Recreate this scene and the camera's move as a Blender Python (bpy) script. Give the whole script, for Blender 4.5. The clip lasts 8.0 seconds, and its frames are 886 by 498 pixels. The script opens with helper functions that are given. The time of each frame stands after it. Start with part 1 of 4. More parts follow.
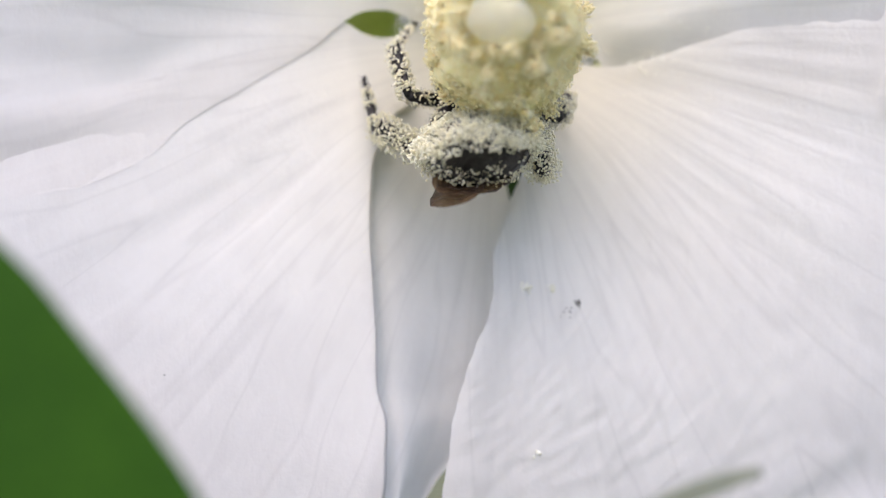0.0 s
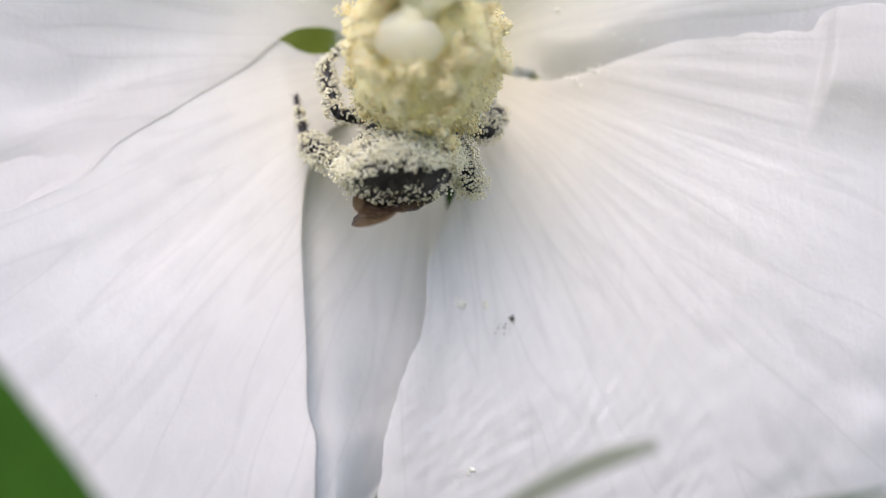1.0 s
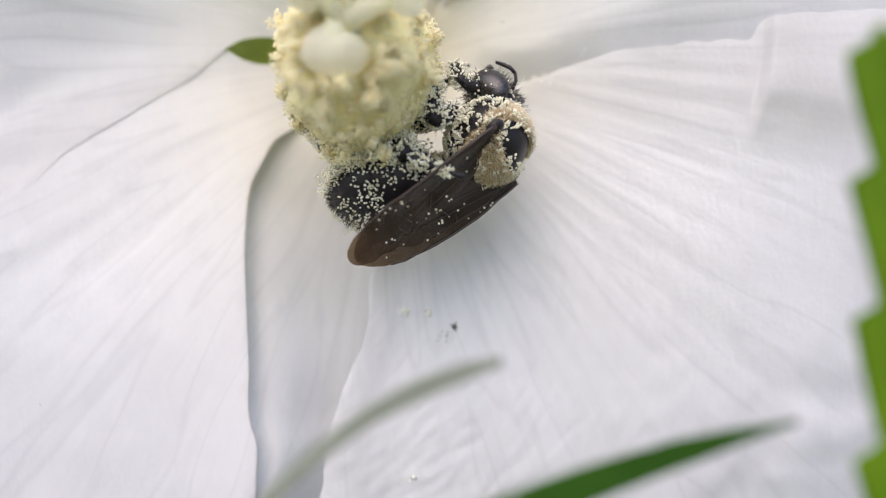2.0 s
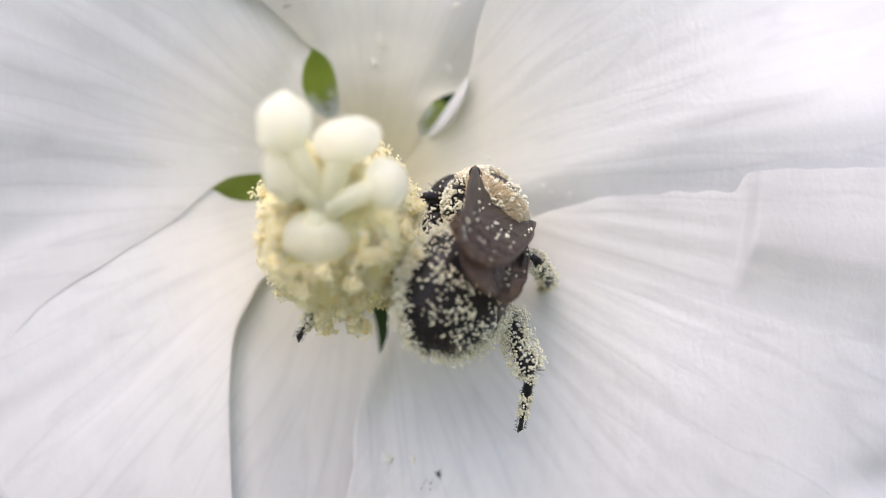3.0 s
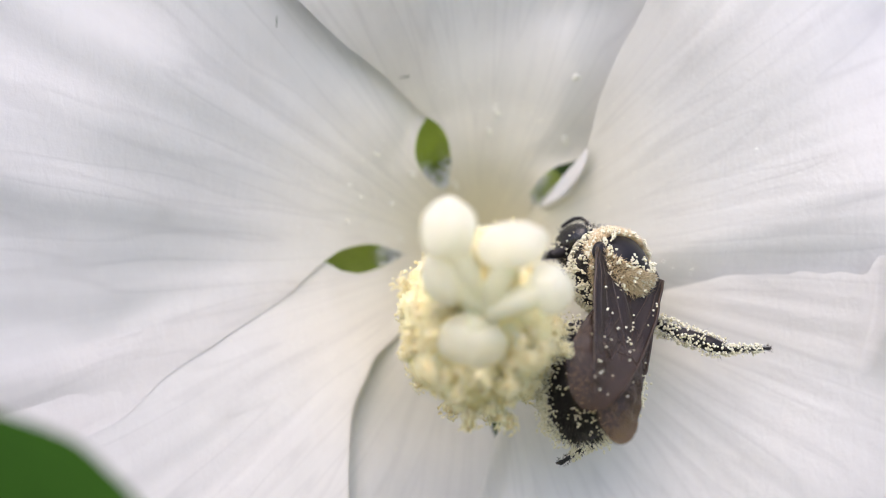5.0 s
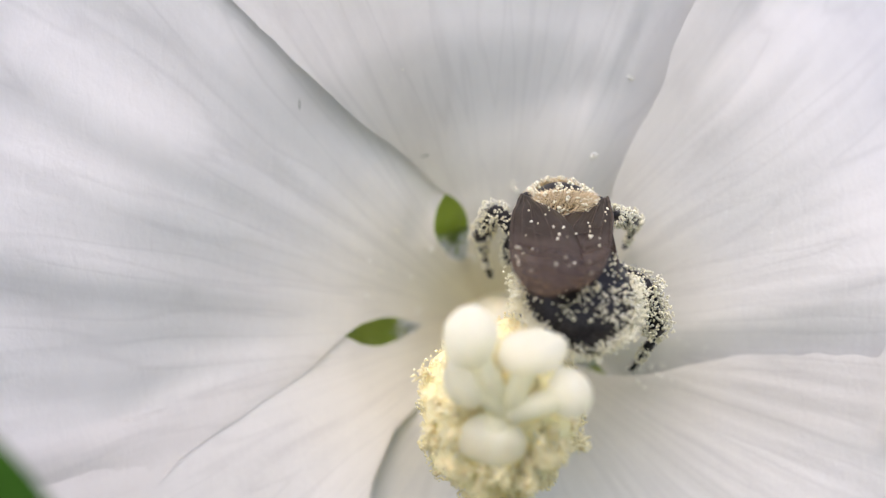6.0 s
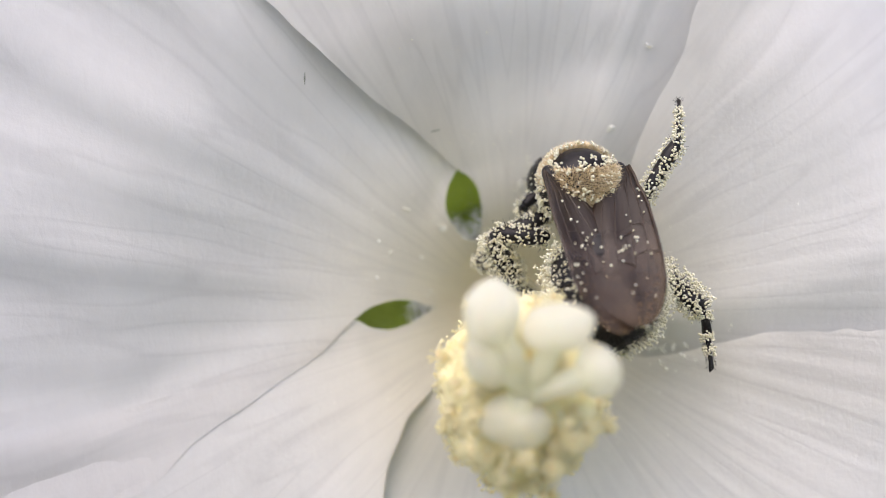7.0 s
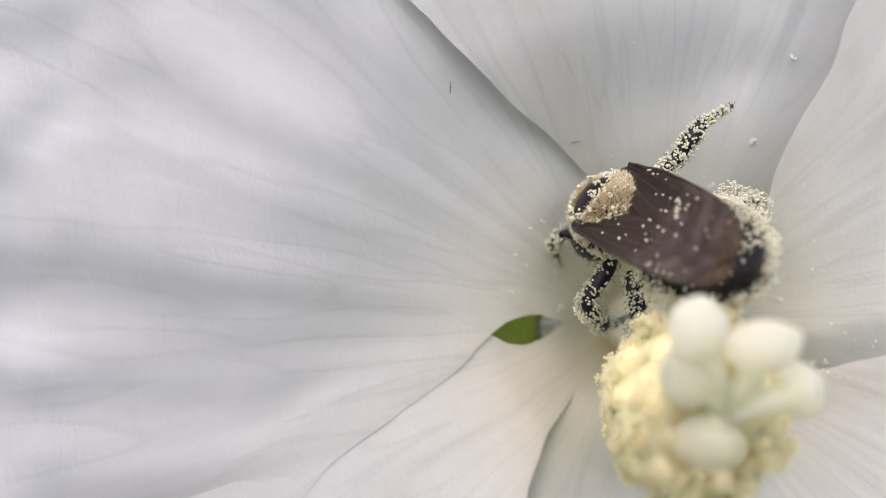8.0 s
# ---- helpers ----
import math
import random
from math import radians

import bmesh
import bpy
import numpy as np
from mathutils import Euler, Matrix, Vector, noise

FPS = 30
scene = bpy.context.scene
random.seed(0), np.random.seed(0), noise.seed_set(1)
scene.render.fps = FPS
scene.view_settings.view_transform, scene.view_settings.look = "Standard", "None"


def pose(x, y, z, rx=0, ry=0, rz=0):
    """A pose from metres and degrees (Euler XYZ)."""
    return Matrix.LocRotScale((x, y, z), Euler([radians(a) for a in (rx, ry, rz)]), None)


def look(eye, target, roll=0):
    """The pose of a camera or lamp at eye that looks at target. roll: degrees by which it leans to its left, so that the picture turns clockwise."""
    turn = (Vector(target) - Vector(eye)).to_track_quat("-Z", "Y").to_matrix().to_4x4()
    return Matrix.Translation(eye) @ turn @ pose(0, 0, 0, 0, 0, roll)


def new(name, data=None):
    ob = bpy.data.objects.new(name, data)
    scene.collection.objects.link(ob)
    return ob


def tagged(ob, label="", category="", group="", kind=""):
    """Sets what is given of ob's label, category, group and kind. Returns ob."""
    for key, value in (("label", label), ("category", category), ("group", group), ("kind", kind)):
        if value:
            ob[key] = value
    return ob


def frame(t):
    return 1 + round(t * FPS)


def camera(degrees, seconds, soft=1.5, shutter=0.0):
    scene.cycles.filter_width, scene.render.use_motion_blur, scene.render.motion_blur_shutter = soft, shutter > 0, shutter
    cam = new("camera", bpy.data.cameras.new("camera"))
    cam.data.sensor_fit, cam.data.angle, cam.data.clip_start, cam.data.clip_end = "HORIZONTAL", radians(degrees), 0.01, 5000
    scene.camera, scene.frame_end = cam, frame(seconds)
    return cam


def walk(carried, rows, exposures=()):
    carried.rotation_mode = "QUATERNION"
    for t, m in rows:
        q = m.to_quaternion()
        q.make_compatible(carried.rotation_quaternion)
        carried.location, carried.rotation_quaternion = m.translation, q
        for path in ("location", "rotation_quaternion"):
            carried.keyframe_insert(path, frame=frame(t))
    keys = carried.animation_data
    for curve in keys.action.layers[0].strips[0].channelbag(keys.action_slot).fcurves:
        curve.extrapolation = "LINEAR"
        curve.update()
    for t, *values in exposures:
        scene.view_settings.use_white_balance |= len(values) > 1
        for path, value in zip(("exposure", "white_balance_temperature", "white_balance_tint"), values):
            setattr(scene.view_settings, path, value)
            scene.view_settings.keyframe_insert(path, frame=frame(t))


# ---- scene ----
# A carpenter bee works its way round the pollen column of a white hibiscus flower, filmed from a hand's width.
# Plan in millimetres: x right, y into the flower, z up, counted from the first eye, which is EYE metres above the ground.
EYE, MM, WALK = 0.6, 0.001, 0.107
cam = camera(50.1, 8.0, soft=0.9)
cam.data.dof.use_dof, cam.data.dof.focus_distance, cam.data.dof.aperture_fstop = True, 0.0713, 12.3
ROWS = [
    (0.0, 0.0, 0.0, 0.0, -0.0, 0.0, 0.0),
    (0.5, 0.0114, 0.0052, 0.0192, 0.29, 0.15, 0.92),
    (1.0, 0.0637, 0.0018, 0.0115, 0.95, 0.08, 0.65),
    (1.5, 0.1055, 0.0016, 0.0217, 1.38, -0.25, 0.92),
    (2.0, 0.1136, -0.0019, 0.0174, 1.36, 0.09, 0.85),
    (2.2, 0.1768, -0.0162, 0.0782, 1.80, -0.19, -0.32),
    (3.3, 0.0927, 0.0024, 0.1379, 1.12, -0.15, 0.90),
    (3.5, 0.0735, 0.0013, 0.1451, 1.37, -0.98, -0.16),
    (4.0, 0.0538, -0.0011, 0.1906, 1.52, -1.45, -0.1),
    (4.5, 0.0147, 0.0133, 0.1708, 1.04, -0.16, 0.67),
    (4.7, 0.0323, 0.0127, 0.1889, 1.05, -0.85, 0.48),
    (5.8, -0.0024, -0.0002, 0.2190, 0.16, -0.35, 0.37),
    (6.0, 0.018, -0.002, 0.2683, 1.27, -1.11, 0.07),
    (6.5, 0.0034, 0.0186, 0.258, 1.09, -1.28, 0.36),
    (7.0, 0.0051, 0.0271, 0.2542, 1.08, -1.35, 0.91),
    (7.5, -0.0324, 0.0325, 0.2612, 0.9, -1.05, 0.85),
    (8.0, -0.1146, 0.0414, 0.2584, -0.03, -0.77, 0.66),
]
walk(cam, [(t, pose(WALK * x, WALK * y, EYE + WALK * z, 90 + pitch, roll, yaw)) for t, x, y, z, yaw, pitch, roll in ROWS],
     exposures=[(0.0, 1.05, 6880, 18.2), (4.5, 1.06, 6900, 18.4), (6.0, 0.97, 7020, 18.2), (8.0, 0.82, 7060, 17.2)])

# ---- light: a bright overcast sky, the sun behind thin cloud, high on the camera's side ----
world = bpy.data.worlds.new("overcast_sky")
scene.world = world
world.use_nodes = True
sky = world.node_tree.nodes.new("ShaderNodeTexSky")
sky.sky_type, sky.sun_disc = "NISHITA", False
sky.sun_elevation, sky.sun_rotation = radians(58), radians(200)
sky.dust_density, sky.ozone_density = 2.0, 1.0
back = world.node_tree.nodes["Background"]
back.inputs["Strength"].default_value = 0.15
world.node_tree.links.new(sky.outputs["Color"], back.inputs["Color"])
sun = new("sun", bpy.data.lights.new("sun", "SUN"))
sun.data.energy, sun.data.angle, sun.data.color = 1.0, radians(70), (1.0, 0.97, 0.95)
sun.matrix_world = look((-0.6, -1.6, 3.4), (0, 0, 0.6))


# ---- materials ----
def material(name, colour, rough=0.6, metal=0.0, coat=0.0, transmit=0.0, sub=0.0, deep=1.0):
    """A principled material; gives the node tree, its shader and a helper that adds nodes."""
    m = bpy.data.materials.new(name)
    m.use_nodes = True
    b = m.node_tree.nodes["Principled BSDF"]
    b.inputs["Base Color"].default_value = (*colour, 1)
    b.inputs["Roughness"].default_value, b.inputs["Metallic"].default_value = rough, metal
    b.inputs["Coat Weight"].default_value, b.inputs["Transmission Weight"].default_value = coat, transmit
    if sub:
        b.inputs["Subsurface Weight"].default_value = sub
        b.inputs["Subsurface Radius"].default_value = (0.0012, 0.001, 0.0008)
        b.inputs["Subsurface Scale"].default_value = deep
    return m, m.node_tree, b


def add(tree, kind, **values):
    n = tree.nodes.new("ShaderNode" + kind)
    for key, v in values.items():
        n.inputs[key.replace("_", " ")].default_value = v
    return n


def mapped(tree, coord, scale):
    """Texture coordinates, stretched."""
    c, m = tree.nodes.new("ShaderNodeTexCoord"), tree.nodes.new("ShaderNodeMapping")
    m.inputs["Scale"].default_value = scale
    tree.links.new(c.outputs[coord], m.inputs["Vector"])
    return m.outputs["Vector"]


def ramp(tree, source, stops):
    r = tree.nodes.new("ShaderNodeValToRGB")
    while len(r.color_ramp.elements) < len(stops):
        r.color_ramp.elements.new(0.5)
    for e, (at, colour) in zip(r.color_ramp.elements, stops):
        e.position, e.color = at, (*colour, 1)
    tree.links.new(source, r.inputs["Fac"])
    return r.outputs["Color"]


def mix(tree, kind, fac, a, b):
    n = tree.nodes.new("ShaderNodeMix")
    n.data_type, n.blend_type = "RGBA", kind
    for socket, v in ((n.inputs[0], fac), (n.inputs[6], a), (n.inputs[7], b)):
        if hasattr(v, "links"):
            tree.links.new(v, socket)
        else:
            socket.default_value = v if isinstance(v, float) else (*v, 1)
    return n.outputs[2]


def bump(tree, shader, height, strength, distance):
    n = tree.nodes.new("ShaderNodeBump")
    n.inputs["Strength"].default_value, n.inputs["Distance"].default_value = strength, distance
    tree.links.new(height, n.inputs["Height"])
    tree.links.new(n.outputs["Normal"], shader.inputs["Normal"])


def grey(v):
    return (v, v, v)


def petal_material():
    """Thin white petal: translucent, with radial veins and crinkled skin; greener at the throat. UV: turn, reach."""
    m, t, b = material("white_petal", (0.8, 0.8, 0.8), 0.55)
    # veins fan out from the throat: a few clear ones, many faint ones between
    veins = add(t, "TexNoise", Scale=1.0, Detail=1.5, Roughness=0.5, Distortion=0.15)
    t.links.new(mapped(t, "UV", (62, 2.6, 1)), veins.inputs["Vector"])
    faint = add(t, "TexNoise", Scale=1.0, Detail=3.0, Roughness=0.55, Distortion=0.3)
    t.links.new(mapped(t, "UV", (150, 4.0, 1)), faint.inputs["Vector"])
    broad = add(t, "TexNoise", Scale=1.0, Detail=2.0, Roughness=0.5)
    t.links.new(mapped(t, "UV", (30, 1.5, 1)), broad.inputs["Vector"])
    skin = add(t, "TexNoise", Scale=2600.0, Detail=4.0, Roughness=0.65)
    t.links.new(mapped(t, "Object", (1, 1, 1)), skin.inputs["Vector"])
    patch = add(t, "TexNoise", Scale=130.0, Detail=4.0, Roughness=0.6)
    t.links.new(mapped(t, "Object", (1, 1, 1)), patch.inputs["Vector"])
    crinkle = add(t, "TexNoise", Scale=900.0, Detail=3.0, Roughness=0.6, Distortion=0.6)
    t.links.new(mapped(t, "Object", (1, 1, 0.45)), crinkle.inputs["Vector"])
    sep = t.nodes.new("ShaderNodeSeparateXYZ")
    t.links.new(mapped(t, "UV", (1, 1, 1)), sep.inputs[0])
    # throat has its own warm tint, lifted slightly for light passing through
    base = ramp(t, sep.outputs["Y"], [(0.04, (0.86, 0.80, 0.58)), (0.16, (0.87, 0.84, 0.73)), (0.34, (0.85, 0.84, 0.81)), (1.0, (0.83, 0.82, 0.84))])
    line = ramp(t, veins.outputs["Fac"], [(0.46, grey(1.0)), (0.49, grey(0.915)), (0.50, grey(0.915)), (0.53, grey(1.0))])
    c = mix(t, "MULTIPLY", 0.6, base, line)
    c = mix(t, "MULTIPLY", 0.7, c, ramp(t, faint.outputs["Fac"], [(0.40, grey(0.965)), (0.55, grey(1.0))]))
    c = mix(t, "MULTIPLY", 0.8, c, ramp(t, broad.outputs["Fac"], [(0.3, grey(0.965)), (0.6, grey(1.0))]))
    c = mix(t, "MULTIPLY", 0.8, c, ramp(t, patch.outputs["Fac"], [(0.35, grey(0.95)), (0.65, grey(1.0))]))
    c = mix(t, "MULTIPLY", 0.35, c, ramp(t, crinkle.outputs["Fac"], [(0.35, grey(0.955)), (0.6, grey(1.0))]))
    t.links.new(c, b.inputs["Base Color"])
    far = ramp(t, sep.outputs["Y"], [(0.2, grey(0.15)), (0.5, grey(1.0))])
    h = mix(t, "ADD", 0.5, line, skin.outputs["Color"])
    h = mix(t, "ADD", 1.0, h, mix(t, "MULTIPLY", 1.0, crinkle.outputs["Color"], far))
    bump(t, b, h, 0.45, 0.00024)
    b.inputs["Sheen Weight"].default_value = 0.05
    thin = t.nodes.new("ShaderNodeBsdfTranslucent")
    t.links.new(c, thin.inputs["Color"])
    both = t.nodes.new("ShaderNodeMixShader")
    both.inputs["Fac"].default_value = 0.42
    t.links.new(b.outputs[0], both.inputs[1])
    t.links.new(thin.outputs[0], both.inputs[2])
    t.links.new(both.outputs[0], t.nodes["Material Output"].inputs["Surface"])
    return m


def leaf_material(name, dark, light, gloss=0.45, glow=0.3):
    """A green leaf, thin enough to let some light through."""
    m, t, b = material(name, dark, gloss)
    n = add(t, "TexNoise", Scale=70.0, Detail=6.0, Roughness=0.65)
    t.links.new(mapped(t, "Object", (1, 1, 1)), n.inputs["Vector"])
    c = ramp(t, n.outputs["Fac"], [(0.3, dark), (0.7, light)])
    fine = add(t, "TexVoronoi", Scale=1400.0)
    t.links.new(mapped(t, "Object", (1, 1, 1)), fine.inputs["Vector"])
    c = mix(t, "MULTIPLY", 0.5, c, ramp(t, fine.outputs["Distance"], [(0.0, grey(0.75)), (0.5, grey(1.0))]))
    t.links.new(c, b.inputs["Base Color"])
    bump(t, b, fine.outputs["Distance"], 0.3, 0.0001)
    b.inputs["Specular IOR Level"].default_value = 0.2
    thin = t.nodes.new("ShaderNodeBsdfTranslucent")
    t.links.new(c, thin.inputs["Color"])
    both = t.nodes.new("ShaderNodeMixShader")
    both.inputs["Fac"].default_value = glow
    t.links.new(b.outputs[0], both.inputs[1])
    t.links.new(thin.outputs[0], both.inputs[2])
    t.links.new(both.outputs[0], t.nodes["Material Output"].inputs["Surface"])
    return m


def grain_material(name, low, high, rough=0.6):
    """Loose grains, each of its own tint."""
    m, t, b = material(name, low, rough, sub=0.3)
    g = t.nodes.new("ShaderNodeNewGeometry")
    t.links.new(ramp(t, g.outputs["Random Per Island"], [(0.0, low), (1.0, high)]), b.inputs["Base Color"])
    return m


def noisy_material(name, low, high, scale, rough=0.5, rough_to=None, relief=0.3, depth=0.0001, coat=0.0, sub=0.0, deep=1.0, stretch=(1, 1, 1)):
    """A surface that varies between two colours, with a fine relief."""
    m, t, b = material(name, low, rough, coat=coat, sub=sub, deep=deep)
    n = add(t, "TexNoise", Scale=scale, Detail=5.0, Roughness=0.6)
    t.links.new(mapped(t, "Object", stretch), n.inputs["Vector"])
    t.links.new(ramp(t, n.outputs["Fac"], [(0.32, low), (0.68, high)]), b.inputs["Base Color"])
    if rough_to is not None:
        t.links.new(ramp(t, n.outputs["Fac"], [(0.3, grey(rough)), (0.7, grey(rough_to))]), b.inputs["Roughness"])
    bump(t, b, n.outputs["Fac"], relief, depth)
    return m


def glowing_through(m, share):
    """Lets light through a soft, thin material."""
    t = m.node_tree
    b = t.nodes["Principled BSDF"]
    thin, both = t.nodes.new("ShaderNodeBsdfTranslucent"), t.nodes.new("ShaderNodeMixShader")
    t.links.new(b.inputs["Base Color"].links[0].from_socket, thin.inputs["Color"])
    both.inputs["Fac"].default_value = share
    t.links.new(b.outputs[0], both.inputs[1])
    t.links.new(thin.outputs[0], both.inputs[2])
    t.links.new(both.outputs[0], t.nodes["Material Output"].inputs["Surface"])
    return m


def wing_material():
    """Smoky brown wing skin, partly see-through, with crinkles and a faint sheen; reflected sky is painted on its outer
    half.
    """
    m, t, b = material("smoky_wing", (0.09, 0.045, 0.025), 0.36)
    n = add(t, "TexNoise", Scale=1.0, Detail=4.0, Roughness=0.6, Distortion=0.6)
    t.links.new(mapped(t, "UV", (7, 2.0, 1)), n.inputs["Vector"])
    sep = t.nodes.new("ShaderNodeSeparateXYZ")
    t.links.new(mapped(t, "UV", (1, 1, 1)), sep.inputs[0])
    # colour steps up at mid length, standing in for sky reflected there
    c = ramp(t, sep.outputs["Y"], [(0.0, (0.016, 0.009, 0.006)), (0.47, (0.036, 0.021, 0.014)), (0.53, (0.075, 0.052, 0.042)), (0.85, (0.085, 0.06, 0.048)), (1.0, (0.125, 0.082, 0.05))])
    c = mix(t, "MULTIPLY", 0.8, c, ramp(t, n.outputs["Fac"], [(0.3, grey(0.55)), (0.65, grey(1.0))]))
    t.links.new(c, b.inputs["Base Color"])
    b.inputs["Specular IOR Level"].default_value = 0.42
    bump(t, b, n.outputs["Fac"], 0.6, 0.0003)
    clear = t.nodes.new("ShaderNodeBsdfTransparent")
    clear.inputs["Color"].default_value = (0.78, 0.65, 0.52, 1)
    both = t.nodes.new("ShaderNodeMixShader")
    t.links.new(ramp(t, sep.outputs["Y"], [(0.0, grey(0.06)), (0.45, grey(0.22)), (0.7, grey(0.42)), (1.0, grey(0.62))]), both.inputs["Fac"])
    t.links.new(b.outputs[0], both.inputs[1])
    t.links.new(clear.outputs[0], both.inputs[2])
    t.links.new(both.outputs[0], t.nodes["Material Output"].inputs["Surface"])
    return m


PETAL = petal_material()
SEPAL = leaf_material("green_sepal", (0.46, 0.54, 0.12), (0.62, 0.70, 0.22), 0.6, 0.65)
LEAF_DARK = leaf_material("dark_leaf", (0.014, 0.062, 0.003), (0.032, 0.108, 0.005), 0.7, 0.2)
LEAF_BRIGHT = leaf_material("bright_leaf", (0.10, 0.21, 0.007), (0.165, 0.31, 0.011), 0.65, 0.45)
BLADE_GREY = leaf_material("grey_green_blade", (0.26, 0.29, 0.22), (0.36, 0.38, 0.31), 0.6, 0.3)
POLLEN = grain_material("pollen_grain", (0.98, 0.88, 0.48), (0.98, 0.93, 0.65))
POLLEN_PALE = grain_material("pale_pollen_grain", (0.77, 0.72, 0.47), (0.88, 0.85, 0.68))
CRUMB = grain_material("pale_crumb", (0.84, 0.82, 0.66), (0.93, 0.92, 0.84))
ANTHER = noisy_material("ochre_anther", (0.95, 0.76, 0.40), (0.97, 0.86, 0.54), 1500, 0.6, relief=0.4, sub=0.7)
BED = noisy_material("packed_pollen", (0.98, 0.83, 0.42), (0.98, 0.90, 0.55), 1100, 0.8, relief=0.6, depth=0.0002, sub=0.5, deep=0.8)
COLUMN = noisy_material("cream_column", (0.78, 0.76, 0.55), (0.84, 0.82, 0.66), 500, 0.5, relief=0.2, sub=0.4)
STIGMA = noisy_material("white_stigma", (0.96, 0.94, 0.82), (0.97, 0.96, 0.88), 900, 0.9, relief=0.2, sub=0.5)
STYLE = noisy_material("pale_green_style", (0.97, 0.96, 0.80), (0.98, 0.97, 0.86), 500, 0.8, relief=0.2, sub=0.5)
CHITIN = noisy_material("black_chitin", (0.008, 0.007, 0.008), (0.018, 0.015, 0.017), 900, 0.28, 0.5, relief=0.35, depth=0.00008)
CHITIN.node_tree.nodes["Principled BSDF"].inputs["Specular IOR Level"].default_value = 0.28
EYE_BLACK = noisy_material("compound_eye", (0.012, 0.011, 0.012), (0.02, 0.018, 0.018), 4000, 0.18, 0.3, relief=0.3)
FUR_TAN = grain_material("tan_hair", (0.60, 0.44, 0.20), (0.84, 0.70, 0.44), 0.7)
FUR_BLACK = grain_material("black_hair", (0.012, 0.011, 0.01), (0.04, 0.035, 0.03), 0.6)
HAIR_WHITE = grain_material("white_hair", (0.6, 0.62, 0.55), (0.8, 0.8, 0.75), 0.6)
WING = wing_material()
for soft, share in ((STIGMA, 0.72), (STYLE, 0.65), (BED, 0.12), (ANTHER, 0.3), (POLLEN, 0.2)):
    glowing_through(soft, share)
VEIN = noisy_material("brown_vein", (0.02, 0.012, 0.008), (0.05, 0.028, 0.016), 1200, 0.4)
# cup painted darker than the sepals, for the petals' shadow in the gaps
CUP = leaf_material("shade_green_cup", (0.16, 0.24, 0.02), (0.24, 0.34, 0.04), 0.6, 0.4)
# leaf green, darkened for the shade behind the flower
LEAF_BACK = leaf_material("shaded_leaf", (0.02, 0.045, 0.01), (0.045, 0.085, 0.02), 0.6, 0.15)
STEM = noisy_material("green_stem", (0.08, 0.14, 0.03), (0.14, 0.2, 0.05), 200, 0.6)
SOIL = noisy_material("grassy_ground", (0.09, 0.10, 0.05), (0.16, 0.17, 0.09), 30, 0.9, relief=0.6, depth=0.01)


# ---- mesh helpers ----
def place(x, y, z):
    """A place of the plan in metres."""
    return Vector((x * MM, y * MM, EYE + z * MM))


def mesh_of(name, verts, faces, mats, uvs=None, smooth=True):
    me = bpy.data.meshes.new(name)
    me.from_pydata([tuple(v) for v in verts], [], [tuple(f) for f in faces])
    for m in mats if isinstance(mats, (list, tuple)) else [mats]:
        me.materials.append(m)
    if smooth:
        me.polygons.foreach_set("use_smooth", [True] * len(me.polygons))
    if uvs is not None:
        layer = me.uv_layers.new(name="UVMap")
        index = np.empty(len(me.loops), dtype=np.int32)
        me.loops.foreach_get("vertex_index", index)
        layer.data.foreach_set("uv", np.asarray(uvs, dtype=np.float32)[index].ravel())
    me.update()
    return me


def part(name, me, parent, label="", at=(0, 0, 0), kind=""):
    """ONE mesh object under a thing or a part."""
    ob = new(name, me)
    ob.parent = parent
    ob.location = at
    return tagged(ob, label, kind=kind)


def thing(name, at, label, category, group="", kind=""):
    ob = new(name)
    ob.empty_display_size = 0.002
    ob.location = at
    return tagged(ob, label, category, group, kind)


def bm_mesh(name, bm, mats, smooth=True):
    me = bpy.data.meshes.new(name)
    bm.normal_update()
    bm.to_mesh(me)
    bm.free()
    for m in mats if isinstance(mats, (list, tuple)) else [mats]:
        me.materials.append(m)
    if smooth:
        me.polygons.foreach_set("use_smooth", [True] * len(me.polygons))
    return me


def grid_faces(nu, nv, closed=False, start=0):
    """Quads of a grid of nu columns and nv rows, column by column."""
    out = []
    for i in range(nu if closed else nu - 1):
        for j in range(nv - 1):
            a, b = start + i * nv + j, start + ((i + 1) % nu) * nv + j
            out.append((a, b, b + 1, a + 1))
    return out


def tube(points, radii, sides=8):
    """A round tube along points (mm), with closed ends: vertices and faces."""
    pts = [Vector(p) for p in points]
    verts, faces = [], []
    side = None
    for i, p in enumerate(pts):
        way = (pts[min(i + 1, len(pts) - 1)] - pts[max(i - 1, 0)]).normalized()
        if side is None:
            side = way.orthogonal().normalized()
        side = (side - way * side.dot(way)).normalized()
        up = way.cross(side)
        for k in range(sides):
            a = 2 * math.pi * k / sides
            verts.append((p + (side * math.cos(a) + up * math.sin(a)) * radii[i]) * MM)
    for i in range(len(pts) - 1):
        for k in range(sides):
            a, b = i * sides + k, i * sides + (k + 1) % sides
            faces.append((a, b, b + sides, a + sides))
    faces.append(tuple(range(sides - 1, -1, -1)))
    faces.append(tuple(range((len(pts) - 1) * sides, len(pts) * sides)))
    return verts, faces


def joined(pieces):
    """Several (vertices, faces) as one."""
    verts, faces = [], []
    for v, f in pieces:
        n = len(verts)
        verts += list(v)
        faces += [tuple(i + n for i in q) for q in f]
    return verts, faces


def ico():
    bm = bmesh.new()
    bmesh.ops.create_icosphere(bm, subdivisions=1, radius=1.0)
    v = np.array([x.co[:] for x in bm.verts])
    f = np.array([[x.index for x in q.verts] for q in bm.faces])
    bm.free()
    return v, f


ICO_V, ICO_F = ico()


